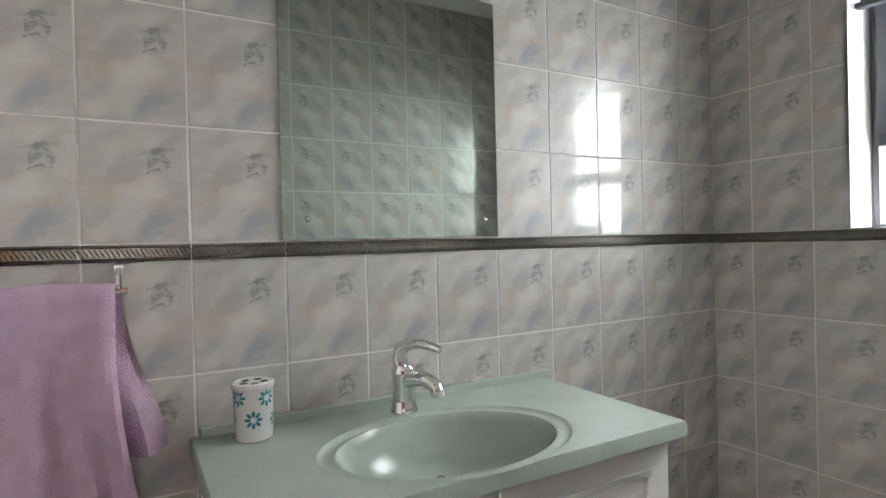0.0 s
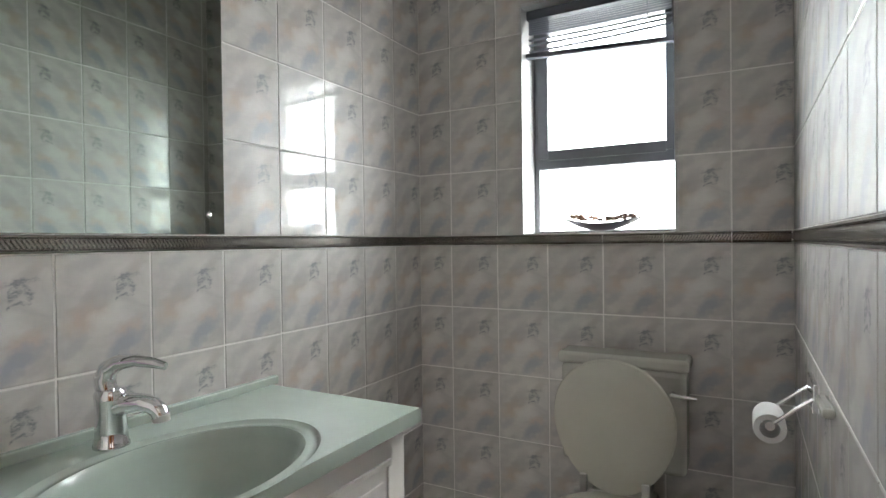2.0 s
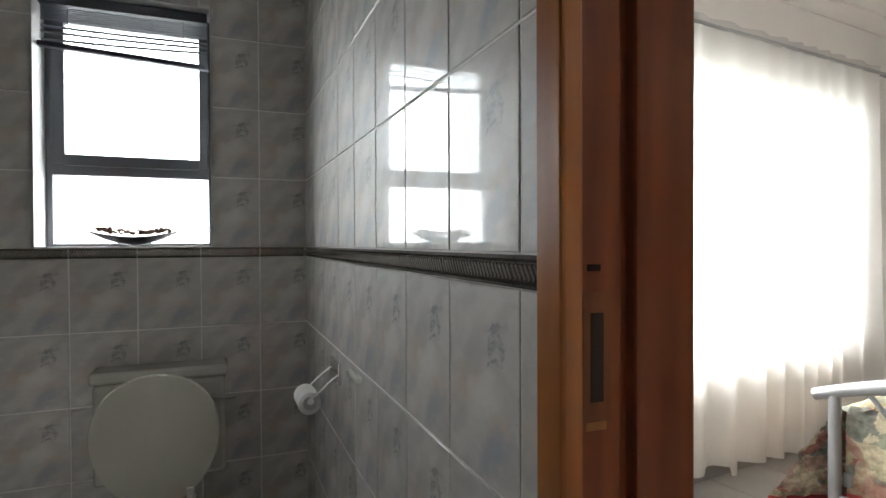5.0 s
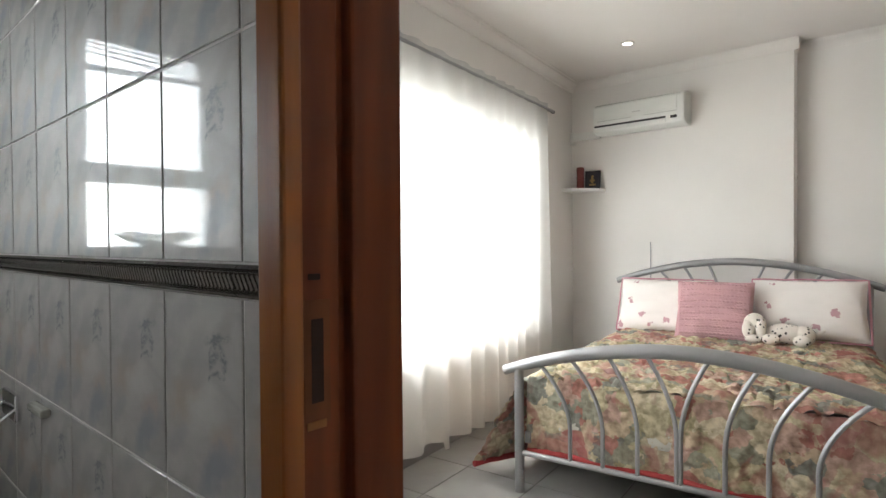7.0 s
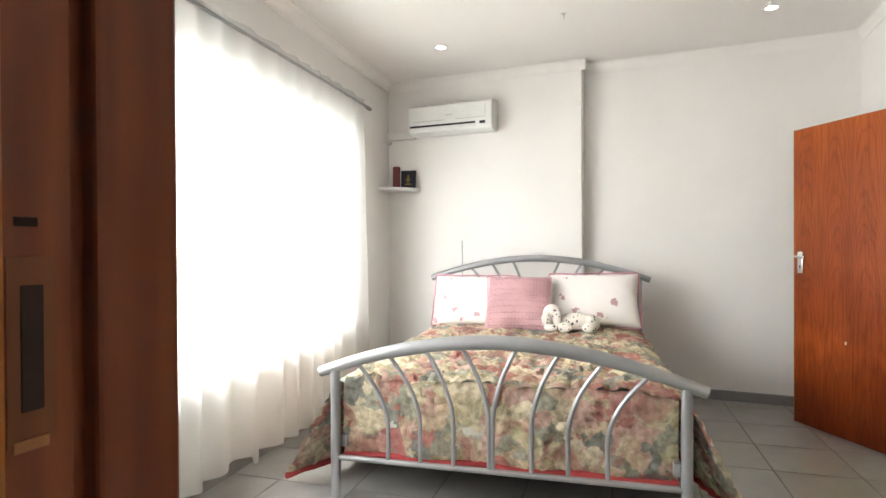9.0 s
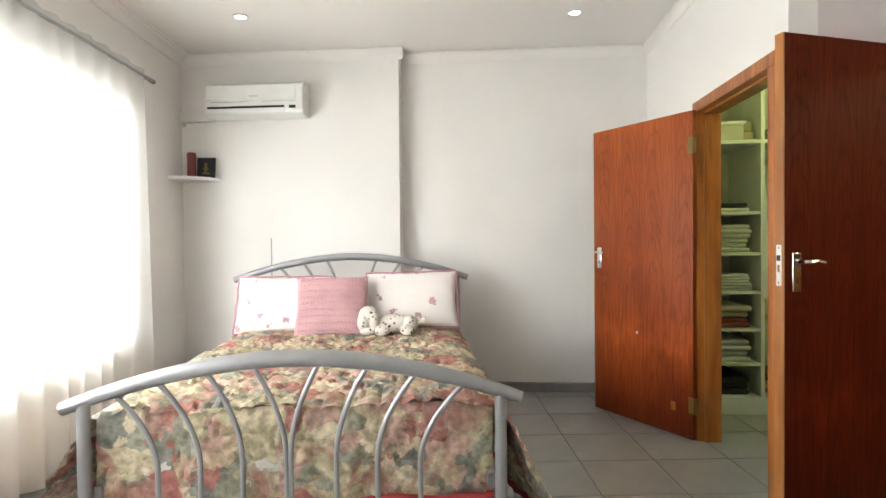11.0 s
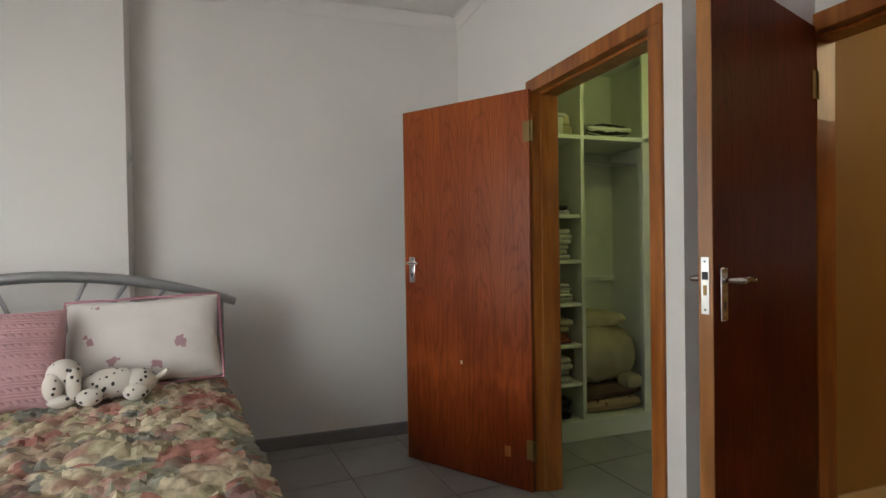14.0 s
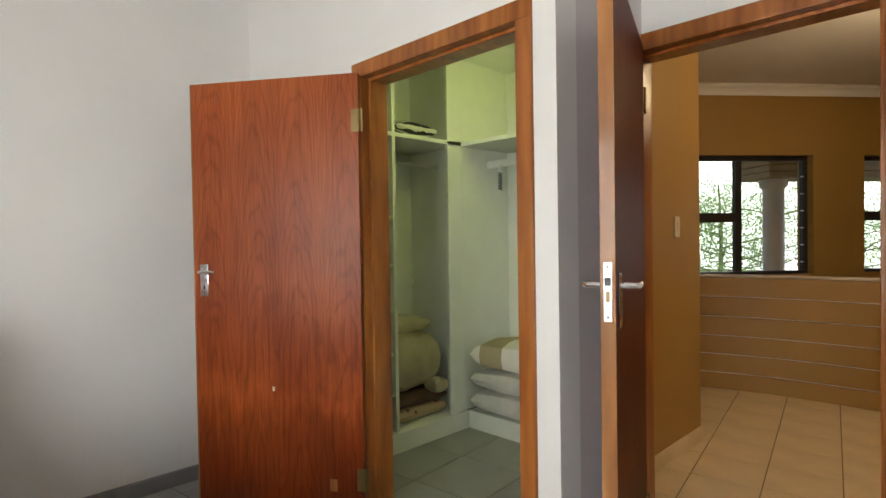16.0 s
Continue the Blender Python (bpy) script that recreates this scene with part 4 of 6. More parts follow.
part("shelf", boxes((SX, 4.699, SY, -4.118, 1.915, 1.94)), M_CLOSET, shelf_e)
part("hanging_rail", tube(bmesh.new(), [(4.42, SY, 1.80), (4.42, -4.118, 1.80)], 0.012, 10), M_STEEL, shelf_e)
shelf_s = thing("closet_alcove", (3.5, SY, 0), "pale closet alcove with a hanging rail", "shelving")
shelf_s.matrix_world = Matrix.Identity(4)
part("plinth", boxes((3.101, SX - 0.02, CB + 0.001, SY - 0.02, 0, 0.12), bevel=0.002), M_CLOSET, shelf_s)
part("shelf", boxes((3.101, SX, CB + 0.001, SY, 1.915, 1.94)), M_CLOSET, shelf_s)
part("side_panel", boxes((SX + 0.001, SX + 0.019, CB + 0.001, SY - 0.001, 0.12, 2.5)), M_CLOSET, shelf_s)
part("rail", boxes((3.101, SX, -4.985, -4.965, 1.785, 1.835), bevel=0.002), M_CLOSET, shelf_s)

# ---- structure: hall ----
HWX, HWE = 2.94, -5.56
wall("wall_hall_east", "mustard brown painted hall wall", M_BROWN, (HWX, HWX + 0.14, HWE, CB - 0.1, 0, 2.75), (HWX, HWX + 0.14, CB - 0.1, HY - 0.12, 0, 2.75))
wall("wall_hall_head", "mustard brown wall round the bedroom doorway", M_BROWN, (-0.4, HX0 - 0.06, HY - 0.13, HY - 0.12, 0, 2.75), (WE + 0.1, HWX, HY - 0.13, HY - 0.12, 0, 2.75), (HX0 - 0.06, WE + 0.1, HY - 0.13, HY - 0.12, HZ + 0.08, 2.75))
wall("wall_hall_west", "mustard brown far hall wall", M_BROWN, (-0.5, -0.4, -9.6, HY - 0.12, -1.5, 2.75))
wall("wall_stair_east", "mustard brown stair wall", M_BROWN, (5.4, 5.5, -7.6, HWE, -1.5, 2.75), (HWX + 0.14, 5.5, HWE, HWE + 0.12, -1.5, 2.75))
CH = 2.60
# the window wall stands askew: local x along it from the first window, local y outwards
ms = Matrix.Translation((3.455, -7.014, 0)) @ pose(0, 0, 0, 0, 0, math.degrees(math.atan2(-0.778, -0.628)))
W3 = ((-0.03, 1.06), (1.56, 2.65))
wz0, wz1 = 0.925, 1.99
solid("wall_hall_south", boxes((-2.1, W3[0][0], 0, 0.2, -1.5, CH), (W3[0][1], W3[1][0], 0, 0.2, -1.5, CH), (W3[1][1], 3.3, 0, 0.2, -1.5, CH),
      *[(a, b, 0, 0.2, -1.5, wz0) for a, b in W3], *[(a, b, 0, 0.2, wz1, CH) for a, b in W3]), M_BROWN, "mustard brown wall with two dark framed windows", "wall", "structure", smooth=False, m=ms)
wall("wall_hall_end", "mustard brown end wall of the stair well", M_BROWN, (-0.5, 1.62, -9.78, -9.58, -1.5, CH))
for k, (a, b) in enumerate(W3):
    w_ = thing("window_%d" % (3 + k), ((a + b) / 2, 0, wz0), "dark bronze aluminium window over a garden", "window")
    w_["kind"] = "structure"
    w_.matrix_world = ms
    y0_, y1_ = 0.07, 0.12
    mid = a + 0.385 * (b - a)
    part("window_frame", boxes((a, b, y0_, y1_, wz0, wz0 + 0.03), (a, b, y0_, y1_, wz1 - 0.04, wz1), (a, a + 0.04, y0_, y1_, wz0 + 0.03, wz1 - 0.04), (b - 0.045, b, y0_, y1_, wz0 + 0.03, wz1 - 0.04), (mid - 0.03, mid + 0.03, y0_, y1_, wz0 + 0.03, wz1 - 0.04), (a + 0.04, mid - 0.03, y0_, y1_, 1.40, 1.485), bevel=0.003), M_DARK, w_)
    for r_ in ((mid + 0.03, b - 0.045, wz0 + 0.03, wz1 - 0.04), (a + 0.04, mid - 0.03, wz0 + 0.03, 1.40), (a + 0.04, mid - 0.03, 1.485, wz1 - 0.04)):
        pn = part("pane", boxes((r_[0], r_[1], 0.095, 0.099, r_[2], r_[3])), M_GLASS, w_)
        pn.visible_shadow = False
    for j in range(6):
        zz = wz0 + 0.10 + j * 0.155
        part("catch", boxes((b - 0.062, b - 0.045, 0.060, 0.085, zz, zz + 0.012), bevel=0.002), M_STEEL, w_)
solid("hall_ceiling", boxes((-0.5, 5.5, -9.8, HY - 0.12, CH, CH + 0.07)), M_CEIL, "white hall ceiling", "ceiling", "structure")
cornice("trim_cornice_hall", ms @ Vector((-1.9, 0, CH)), ms @ Vector((3.25, 0, CH)), ms.to_3x3() @ Vector((0, -1, 0)), 1.0)
floor_h = solid("hall_floor", boxes((-0.5, 3.7, -7.1, HY - 0.06, -0.12, -0.003)), M_CGROUT, "cream tiled hall floor", "floor", "structure")
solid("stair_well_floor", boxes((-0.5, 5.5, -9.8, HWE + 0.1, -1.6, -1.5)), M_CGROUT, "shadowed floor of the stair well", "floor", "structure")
tiling("floor_tile", floor_h, (0, 0, -0.008), (1, 0, 0), (0, 1, 0), M_CREAM, 0.338, 0.338, 0.006, 2.631, -6.052, [(-0.4, HWX, -7.0, HY - 0.06), (HWX, 3.6, -7.0, HWE)], 0.008, 10)
sk = boxes((HWX - 0.012, HWX, HWE - 0.012, HY - 0.12, 0, 0.085), (HWX, HWX + 0.14, HWE - 0.012, HWE, 0, 0.085), bevel=0.003)
solid("baseboard_hall", sk, M_CREAM, "cream tile skirting in the hall", "skirting", "structure")


def py(x):
    return -6.96 + 0.16 * max(0, (x - 2.5) / 0.9) ** 2


bm = bmesh.new()
xs = [0.2 + 0.1 * i for i in range(34)]
prev = None
for x in xs:
    ring = [bm.verts.new((x, py(x), 0)), bm.verts.new((x, py(x), 0.93)), bm.verts.new((x, py(x) - 0.1, 0.93)), bm.verts.new((x, py(x) - 0.1, -1.5))]
    if prev:
        for i in range(4):
            bm.faces.new((prev[i], prev[(i + 1) % 4], ring[(i + 1) % 4], ring[i]))
    prev = ring
para = solid("wall_balustrade", bm, M_BROWN, "curved low mustard brown balustrade wall", "balustrade", "structure")
for zz in (0.14, 0.295, 0.45, 0.61, 0.775):
    part("groove_strip", tube(bmesh.new(), [(x, py(x) + 0.004, zz) for x in xs], 0.004, 10), M_ALU, para, "thin polished metal strip")
part("cap_rail", tube(bmesh.new(), [(x, py(x) - 0.03, 0.945) for x in xs], 0.015, 10), M_ALU, para, "polished metal cap")

# ---- bathroom things ----
# vanity: resin top with an oval bowl, white cabinet
VX0, VX1, VY0, VY1, VZ = -1.326, -0.818, -1.822, -0.85, 0.852
OC, OA, OB = (-1.015, -1.345), 0.170, 0.242
van = thing("washbasin", (VX0, VY0, VZ), "pale green cultured marble vanity top with an oval basin", "basin")
van.matrix_world = Matrix.Identity(4)
bm = bmesh.new()
nseg = 64


def outline(a):
    """Where the ray at angle a from the bowl's middle leaves the rectangle."""
    c, s_ = math.cos(a), math.sin(a)
    ts = []
    if abs(c) > 1e-6:
        ts.append(((VX1 if c > 0 else VX0) - OC[0]) / c)
    if abs(s_) > 1e-6:
        ts.append(((VY1 if s_ > 0 else VY0) - OC[1]) / s_)
    t_ = min(ts)
    return (OC[0] + t_ * c, OC[1] + t_ * s_)


angs = sorted([2 * math.pi * k / nseg for k in range(nseg)] + [math.atan2(y - OC[1], x - OC[0]) % (2 * math.pi) for x in (VX0, VX1) for y in (VY0, VY1)])
rings = []
rings.append([(*outline(a), VZ - 0.034) for a in angs])
rings.append([(*outline(a), VZ - 0.008) for a in angs])
rings.append([(OC[0] + (outline(a)[0] - OC[0]) * 0.992, OC[1] + (outline(a)[1] - OC[1]) * 0.992, VZ) for a in angs])
for f, dz in ((1.20, 0.0), (1.17, -0.0005), (1.145, -0.006), (1.12, -0.0085), (1.07, -0.0085), (1.04, -0.005), (1.02, -0.005), (1.0, -0.010), (0.97, -0.026), (0.92, -0.058), (0.82, -0.092), (0.62, -0.118), (0.35, -0.13), (0.12, -0.135)):
    rings.append([(OC[0] + OA * f * math.cos(a), OC[1] + OB * f * math.sin(a), VZ + dz) for a in angs])
vr = [[bm.verts.new(p) for p in r] for r in rings]
for q, s_ in zip(vr, vr[1:]):
    for k in range(len(angs)):
        bm.faces.new((q[k], q[(k + 1) % len(angs)], s_[(k + 1) % len(angs)], s_[k]))
bm.faces.new(vr[-1])
part("basin_slab", bm, M_BASIN, van)
part("upstand", boxes((VX0, VX0 + 0.02, VY0 + 0.02, VY1 + 0.02, VZ - 0.002, VZ + 0.022), bevel=0.004), M_BASIN, van)
bm = bmesh.new()
lathe(bm, [(0.0005, 0.004), (0.016, 0.004), (0.021, 0.002), (0.022, 0)], 20, (OC[0], OC[1], VZ - 0.135))
part("drain", bm, M_CHROME, van, "chrome waste")
bm = bmesh.new()
lathe(bm, [(0.009, 0.0), (0.009, 0.004), (0.004, 0.003)], 14, (OC[0] - 0.07, OC[1] + 0.01, VZ - 0.115))
part("overflow", bm, M_CHROME, van)

cab = thing("vanity_cabinet", (-1.07, -1.36, 0), "white lacquered vanity cabinet with panelled doors", "cabinet")
cab.matrix_world = Matrix.Identity(4)
cx1 = VX1 - 0.035
part("body", boxes((VX0, cx1 - 0.02, VY0 + 0.02, VY0 + 0.038, 0.08, VZ - 0.035), (VX0, cx1 - 0.02, VY1 - 0.038, VY1 - 0.02, 0.08, VZ - 0.035), (VX0, cx1 - 0.02, VY0 + 0.038, VY1 - 0.038, 0.08, 0.1)), M_WHITE, cab)
part("plinth", boxes((VX0, cx1 - 0.06, VY0 + 0.03, VY1 - 0.03, 0, 0.08)), M_WHITE, cab)
ym = (VY0 + VY1) / 2
for a, b in ((VY0 + 0.022, ym - 0.002), (ym + 0.002, VY1 - 0.022)):
    d = part("door", boxes((cx1 - 0.019, cx1, a, b, 0.085, VZ - 0.04), bevel=0.003), M_WHITE, cab)
    m_ = 0.06
    part("moulding", boxes((cx1 - 0.001, cx1 + 0.006, a + m_, b - m_, 0.15, 0.165), (cx1 - 0.001, cx1 + 0.006, a + m_, b - m_, VZ - 0.115, VZ - 0.10), (cx1 - 0.001, cx1 + 0.006, a + m_, a + m_ + 0.015, 0.165, VZ - 0.115), (cx1 - 0.001, cx1 + 0.006, b - m_ - 0.015, b - m_, 0.165, VZ - 0.115), bevel=0.0025), M_WHITE, d)
    part("raised_panel", boxes((cx1 - 0.001, cx1 + 0.004, a + m_ + 0.03, b - m_ - 0.03, 0.195, VZ - 0.145), bevel=0.003), M_WHITE, d)
    yk = b - 0.03 if b < ym else a + 0.03
    kb = tube(bmesh.new(), [(cx1 + 0.022, yk, VZ - 0.07), (cx1 + 0.022, yk, VZ - 0.16)], 0.005, 8)
    tube(kb, [(cx1, yk, VZ - 0.08), (cx1 + 0.022, yk, VZ - 0.08)], 0.004, 8)
    tube(kb, [(cx1, yk, VZ - 0.15), (cx1 + 0.022, yk, VZ - 0.15)], 0.004, 8)
    part("handle", kb, M_STEEL, d)

# mixer tap
tap = thing("mixer_tap", (-1.235, -1.350, VZ + 0.002), "chrome single-lever basin mixer tap", "tap", rz=22)
bm = bmesh.new()
lathe(bm, [(0.0005, 0), (0.030, 0.0), (0.030, 0.004), (0.0275, 0.008), (0.026, 0.03), (0.025, 0.06), (0.026, 0.082), (0.027, 0.092), (0.022, 0.101), (0.0005, 0.103)], 24)
part("tap_body", bm, M_CHROME, tap)
bm = tube(bmesh.new(), [(0.0, 0, 0.066), (0.03, 0, 0.076), (0.06, 0, 0.078), (0.082, 0, 0.072), (0.092, 0, 0.064), (0.095, 0, 0.054)], [0.021, 0.019, 0.0165, 0.0155, 0.015, 0.0145], 16)
part("spout", bm, M_CHROME, tap)
part("aerator", tube(bmesh.new(), [(0.095, 0, 0.058), (0.096, 0, 0.046)], 0.0145, 14), M_STEEL, tap)
bm = tube(bmesh.new(), [(-0.008, 0, 0.098), (-0.011, 0, 0.118), (-0.004, 0, 0.136), (0.016, 0, 0.148), (0.050, 0, 0.152), (0.085, 0, 0.148), (0.106, 0, 0.143)], [0.017, 0.018, 0.017, 0.014, 0.011, 0.0095, 0.007], 14)
part("lever", bm, M_CHROME, tap)

tap.scale = (1.12, 1.12, 1.12)

# toothbrush cup
cup = thing("toothbrush_cup", (-1.25, -1.700, VZ), "white ceramic toothbrush cup with teal flowers", "cup")
bm = bmesh.new()
lathe(bm, [(0.0005, 0), (0.033, 0.0), (0.036, 0.003), (0.039, 0.10), (0.0415, 0.104), (0.041, 0.112), (0.036, 0.114)], 32)
part("cup_body", bm, M_CUP, cup)
bm = bmesh.new()
lathe(bm, [(0.036, 0.114), (0.034, 0.112), (0.0005, 0.111)], 24)
part("lid", bm, M_CUP, cup)
for k in range(5):
    a = 2 * math.pi * k / 5
    bm = bmesh.new()
    lathe(bm, [(0.0075, 0.0), (0.0075, 0.0012), (0.0005, 0.0012)], 12, (0.021 * math.cos(a), 0.021 * math.sin(a), 0.1115))
    part("brush_hole", bm, M_BLACK, cup)
for fa, fz in ((-12, 0.045), (28, 0.085), (-58, 0.088), (66, 0.04), (-95, 0.045), (110, 0.085), (150, 0.045), (190, 0.085), (235, 0.05)):
    fl = bmesh.new()
    for k in range(8):
        pa = 2 * math.pi * k / 8
        vs = []
        for j in range(8):
            t_ = 2 * math.pi * j / 8
            lx, ly = 0.0115 + 0.0065 * math.cos(t_), 0.0034 * math.sin(t_)
            hx, hz = lx * math.cos(pa) - ly * math.sin(pa), lx * math.sin(pa) + ly * math.cos(pa)
            z_ = min(0.099, max(0.006, fz + hz))
            rr = 0.036 + 0.003 * z_ / 0.1 + 0.0006
            th = radians(fa) + hx / rr
            vs.append(fl.verts.new((rr * math.cos(th), rr * math.sin(th), z_)))
        fl.faces.new(vs)
    part("flower", fl, M_GREENBLUE, cup, "teal painted petals")

cup.scale = (1.08, 1.08, 1.08)

# mirror
mir = thing("wall_mirror", (-1.327, -1.31, 1.28), "frameless mirror screwed to the tiles", "mirror")
mir.matrix_world = Matrix.Identity(4)
part("mirror_glass", box(bmesh.new(), -1.3265, -1.3215, -1.612, -0.998, DTOP + 0.004, 1.945), M_MIRROR, mir, smooth=False)
for yy in (-1.552, -1.045):
    bm = bmesh.new()
    lathe(bm, [(0.0005, 0.007), (0.005, 0.006), (0.0075, 0.002), (0.008, 0)], 14)
    s_ = part("screw_cap", bm, M_CHROME, mir, "chrome screw cap")
    s_.matrix_world = Matrix.Translation((-1.3215, yy, 1.327)) @ pose(0, 0, 0, 0, 90, 0)

# towel and its rail
rail = thing("towel_rail", (-1.327, -2.2, 1.19), "chrome towel rail fixed under the border", "towel rail")
rail.matrix_world = Matrix.Translation((0, 0, 0.028))
part("bar", tube(bmesh.new(), [(-1.265, -1.93, 1.155), (-1.265, -2.58, 1.155)], 0.007, 10), M_CHROME, rail)
for yy in (-1.945, -2.56):
    bk = tube(bmesh.new(), [(-1.327, yy, 1.195), (-1.275, yy, 1.195), (-1.265, yy, 1.185), (-1.265, yy, 1.15)], 0.006, 10)
    box(bk, -1.327, -1.322, yy - 0.009, yy + 0.009, 1.186, 1.206, 0.002)
    part("bracket", bk, M_CHROME, rail)
tow = thing("towel", (-1.265, -2.2, 0.6), "lilac terry towel hung over the rail", "towel")
tow.matrix_world = Matrix.Translation((0, 0, 0.028))


def towel_sheet(side, drop, y0, y1, sweep):
    bm = bmesh.new()

    def fn(a, c):
        y = y1 + (y0 - y1) * a
        d = c * drop
        fold = 0.020 * math.sin(15 * a + 1.5 * c + 0.8 * math.sin(7 * a)) + 0.010 * math.sin(37 * a - c * 3) + 0.03 * math.exp(-a * 7) * math.sin(52 * a + 2 * c)
        wr = 0.012
        if d < 0.02:
            ph = math.pi / 2 * d / 0.02
            x = -1.265 + side * wr * math.sin(ph)
            z = 1.155 + wr * math.cos(ph) + 0.003
        else:
            x = -1.265 + side * (wr + fold * min(1, d * 3) + 0.012 * min(1, d * 2))
            z = 1.158 - (d - 0.02)
        y += sweep * (1 - a) ** 4 * d - 0.012 * math.sin(5 * c) * (1 - a)
        return (x, y, z + 0.004 * math.sin(9 * a) * (1 - c))
    sheet(bm, 60, 60, fn)
    bmesh.ops.solidify(bm, geom=bm.faces[:], thickness=0.006)
    return bm


part("front_fall", towel_sheet(1, 0.62, -2.5, -1.95, 0.06), M_TOWEL, tow)
part("back_fall", towel_sheet(-1, 0.36, -2.5, -1.94, 0.19), M_TOWEL, tow)

# toilet
toi = thing("toilet", (-0.5, -0.35, 0), "ivory toilet with raised lid and seat down and low cistern", "toilet")
toi.matrix_world = Matrix.Translation((-0.497, 0, 0))
cis = bmesh.new()
box(cis, -0.195, 0.203, -0.125, -0.001, 0.50, 0.832, 0.018, 3)
part("cistern", cis, M_CERAMIC, toi)
part("cistern_lid", box(bmesh.new(), -0.205, 0.213, -0.133, -0.001, 0.832, 0.872, 0.012, 3), M_CERAMIC, toi)
bm = tube(bmesh.new(), [(0.165, -0.125, 0.765), (0.165, -0.145, 0.765), (0.175, -0.15, 0.765), (0.235, -0.15, 0.762)], [0.009, 0.008, 0.007, 0.005], 10)
part("flush_lever", bm, M_CHROME, toi, "chrome flush lever")


def seat_shape(bm, scale_in, thick, zero):
    """Egg outline; local y from the hinge forward."""
    n = 48
    out_, in_ = [], []
    for k in range(n):
        a = 2 * math.pi * k / n
        r_ = 1.0
        x = 0.186 * math.sin(a) * (1 - 0.11 * math.cos(a))
        y = 0.222 - 0.222 * math.cos(a)
        out_.append((x, y))
    layers = []
    for f, z in ((0.97, 0), (1.0, thick * 0.4), (0.985, thick * 0.85), (0.93, thick)):
        layers.append([bm.verts.new((x * f, 0.222 + (y - 0.222) * f, zero + z)) for x, y in out_])
    if scale_in:
        for f, z in ((scale_in * 1.06, thick), (scale_in, thick * 0.6), (scale_in, 0)):
            layers.append([bm.verts.new((x * f, 0.232 + (y - 0.222) * f * 1.05, zero + z)) for x, y in out_])
        layers.append(layers[0])
    else:
        layers.append([bm.verts.new((x * 0.5, 0.222 + (y - 0.222) * 0.5, zero + thick * 1.25)) for x, y in out_])
    for q, s_ in zip(layers, layers[1:]):
        for k in range(n):
            bm.faces.new((q[k], q[(k + 1) % n], s_[(k + 1) % n], s_[k]))
    if not scale_in:
        bm.faces.new(layers[-1]), bm.faces.new(layers[0][::-1])
    return bm


lid = part("lid", seat_shape(bmesh.new(), 0, 0.018, 0), M_TOILET, toi, "raised ivory toilet lid")
lid.matrix_local = Matrix.Translation((0, -0.190, 0.443)) @ pose(0, 0, 0, 97, 0, 0)
seat = part("seat", seat_shape(bmesh.new(), 0.66, 0.02, 0), M_TOILET, toi)
seat.matrix_local = Matrix.Translation((0, -0.185, 0.425)) @ pose(0, 0, 0, 0, 0, 180)
for xx in (-0.095, 0.095):
    hb = boxes((xx - 0.011, xx + 0.011, -0.226, -0.205, 0.437, 0.50), bevel=0.003)
    tube(hb, [(xx - 0.03, -0.212, 0.44), (xx + 0.03, -0.212, 0.44)], 0.008, 10)
    part("hinge", hb, M_STEEL, toi, "tarnished metal hinge")
part("hinge_bar", tube(bmesh.new(), [(-0.12, -0.193, 0.44), (0.12, -0.193, 0.44)], 0.004, 8), M_STEEL, toi)
bm = bmesh.new()
n = 36
prof = [(0.62, 0.0, 0.05), (0.60, 0.06, 0.03), (0.66, 0.22, 0.02), (0.92, 0.36, 0.0), (0.98, 0.405, 0.0), (0.97, 0.42, 0.0), (0.70, 0.42, 0.0), (0.66, 0.38, 0), (0.5, 0.25, 0.0), (0.2, 0.2, 0)]
rr = [[bm.verts.new((0.185 * f * math.sin(2 * math.pi * k / n), -0.40 + sh + 0.235 * f * math.cos(2 * math.pi * k / n), z)) for k in range(n)] for f, z, sh in prof]
for q, s_ in zip(rr, rr[1:]):
    for k in range(n):
        bm.faces.new((q[k], q[(k + 1) % n], s_[(k + 1) % n], s_[k]))
bm.faces.new(rr[-1])
box(bm, -0.11, 0.11, -0.28, -0.001, 0.0, 0.40, 0.02)
part("pan", bm, M_CERAMIC, toi)

# toilet roll holder
hol = thing("toilet_roll_holder", (0, -0.62, 0.93), "chrome hinged toilet roll holder with a nearly empty roll", "roll holder")
part("wall_plate", boxes((-0.012, 0, -0.06, 0.06, -0.03, 0.03), bevel=0.003), M_CHROME, hol)
for yy in (-0.055, 0.055):
    part("arm", tube(bmesh.new(), [(-0.008, yy, 0.0), (-0.04, yy, -0.025), (-0.085, yy, -0.065)], 0.004, 8), M_CHROME, hol)
part("spindle", tube(bmesh.new(), [(-0.085, -0.06, -0.065), (-0.085, 0.06, -0.065)], 0.009, 12), M_STEEL, hol)
bm = bmesh.new()
lathe(bm, [(0.019, -0.05), (0.030, -0.05), (0.031, -0.047), (0.031, 0.047), (0.030, 0.05), (0.019, 0.05), (0.019, -0.05)], 28)
rl = part("toilet_roll", bm, M_PAPER, hol, "white toilet paper roll")
rl.matrix_local = Matrix.Translation((-0.085, 0, -0.073)) @ pose(0, 0, 0, 90, 0, 0)
sop = solid("soap_ledge", box(bmesh.new(), -0.02, 0.0, -0.92, -0.82, 0.958, 0.976, 0.006), M_CERAMIC, "small white ceramic ledge on the tiles", "ledge")

# bowl on the sill
bowl = thing("potpourri_bowl", (-0.59, 0.06, BW[2] + 0.001), "dark boat-shaped bowl of dried petals on the sill", "bowl")
bm = bmesh.new()


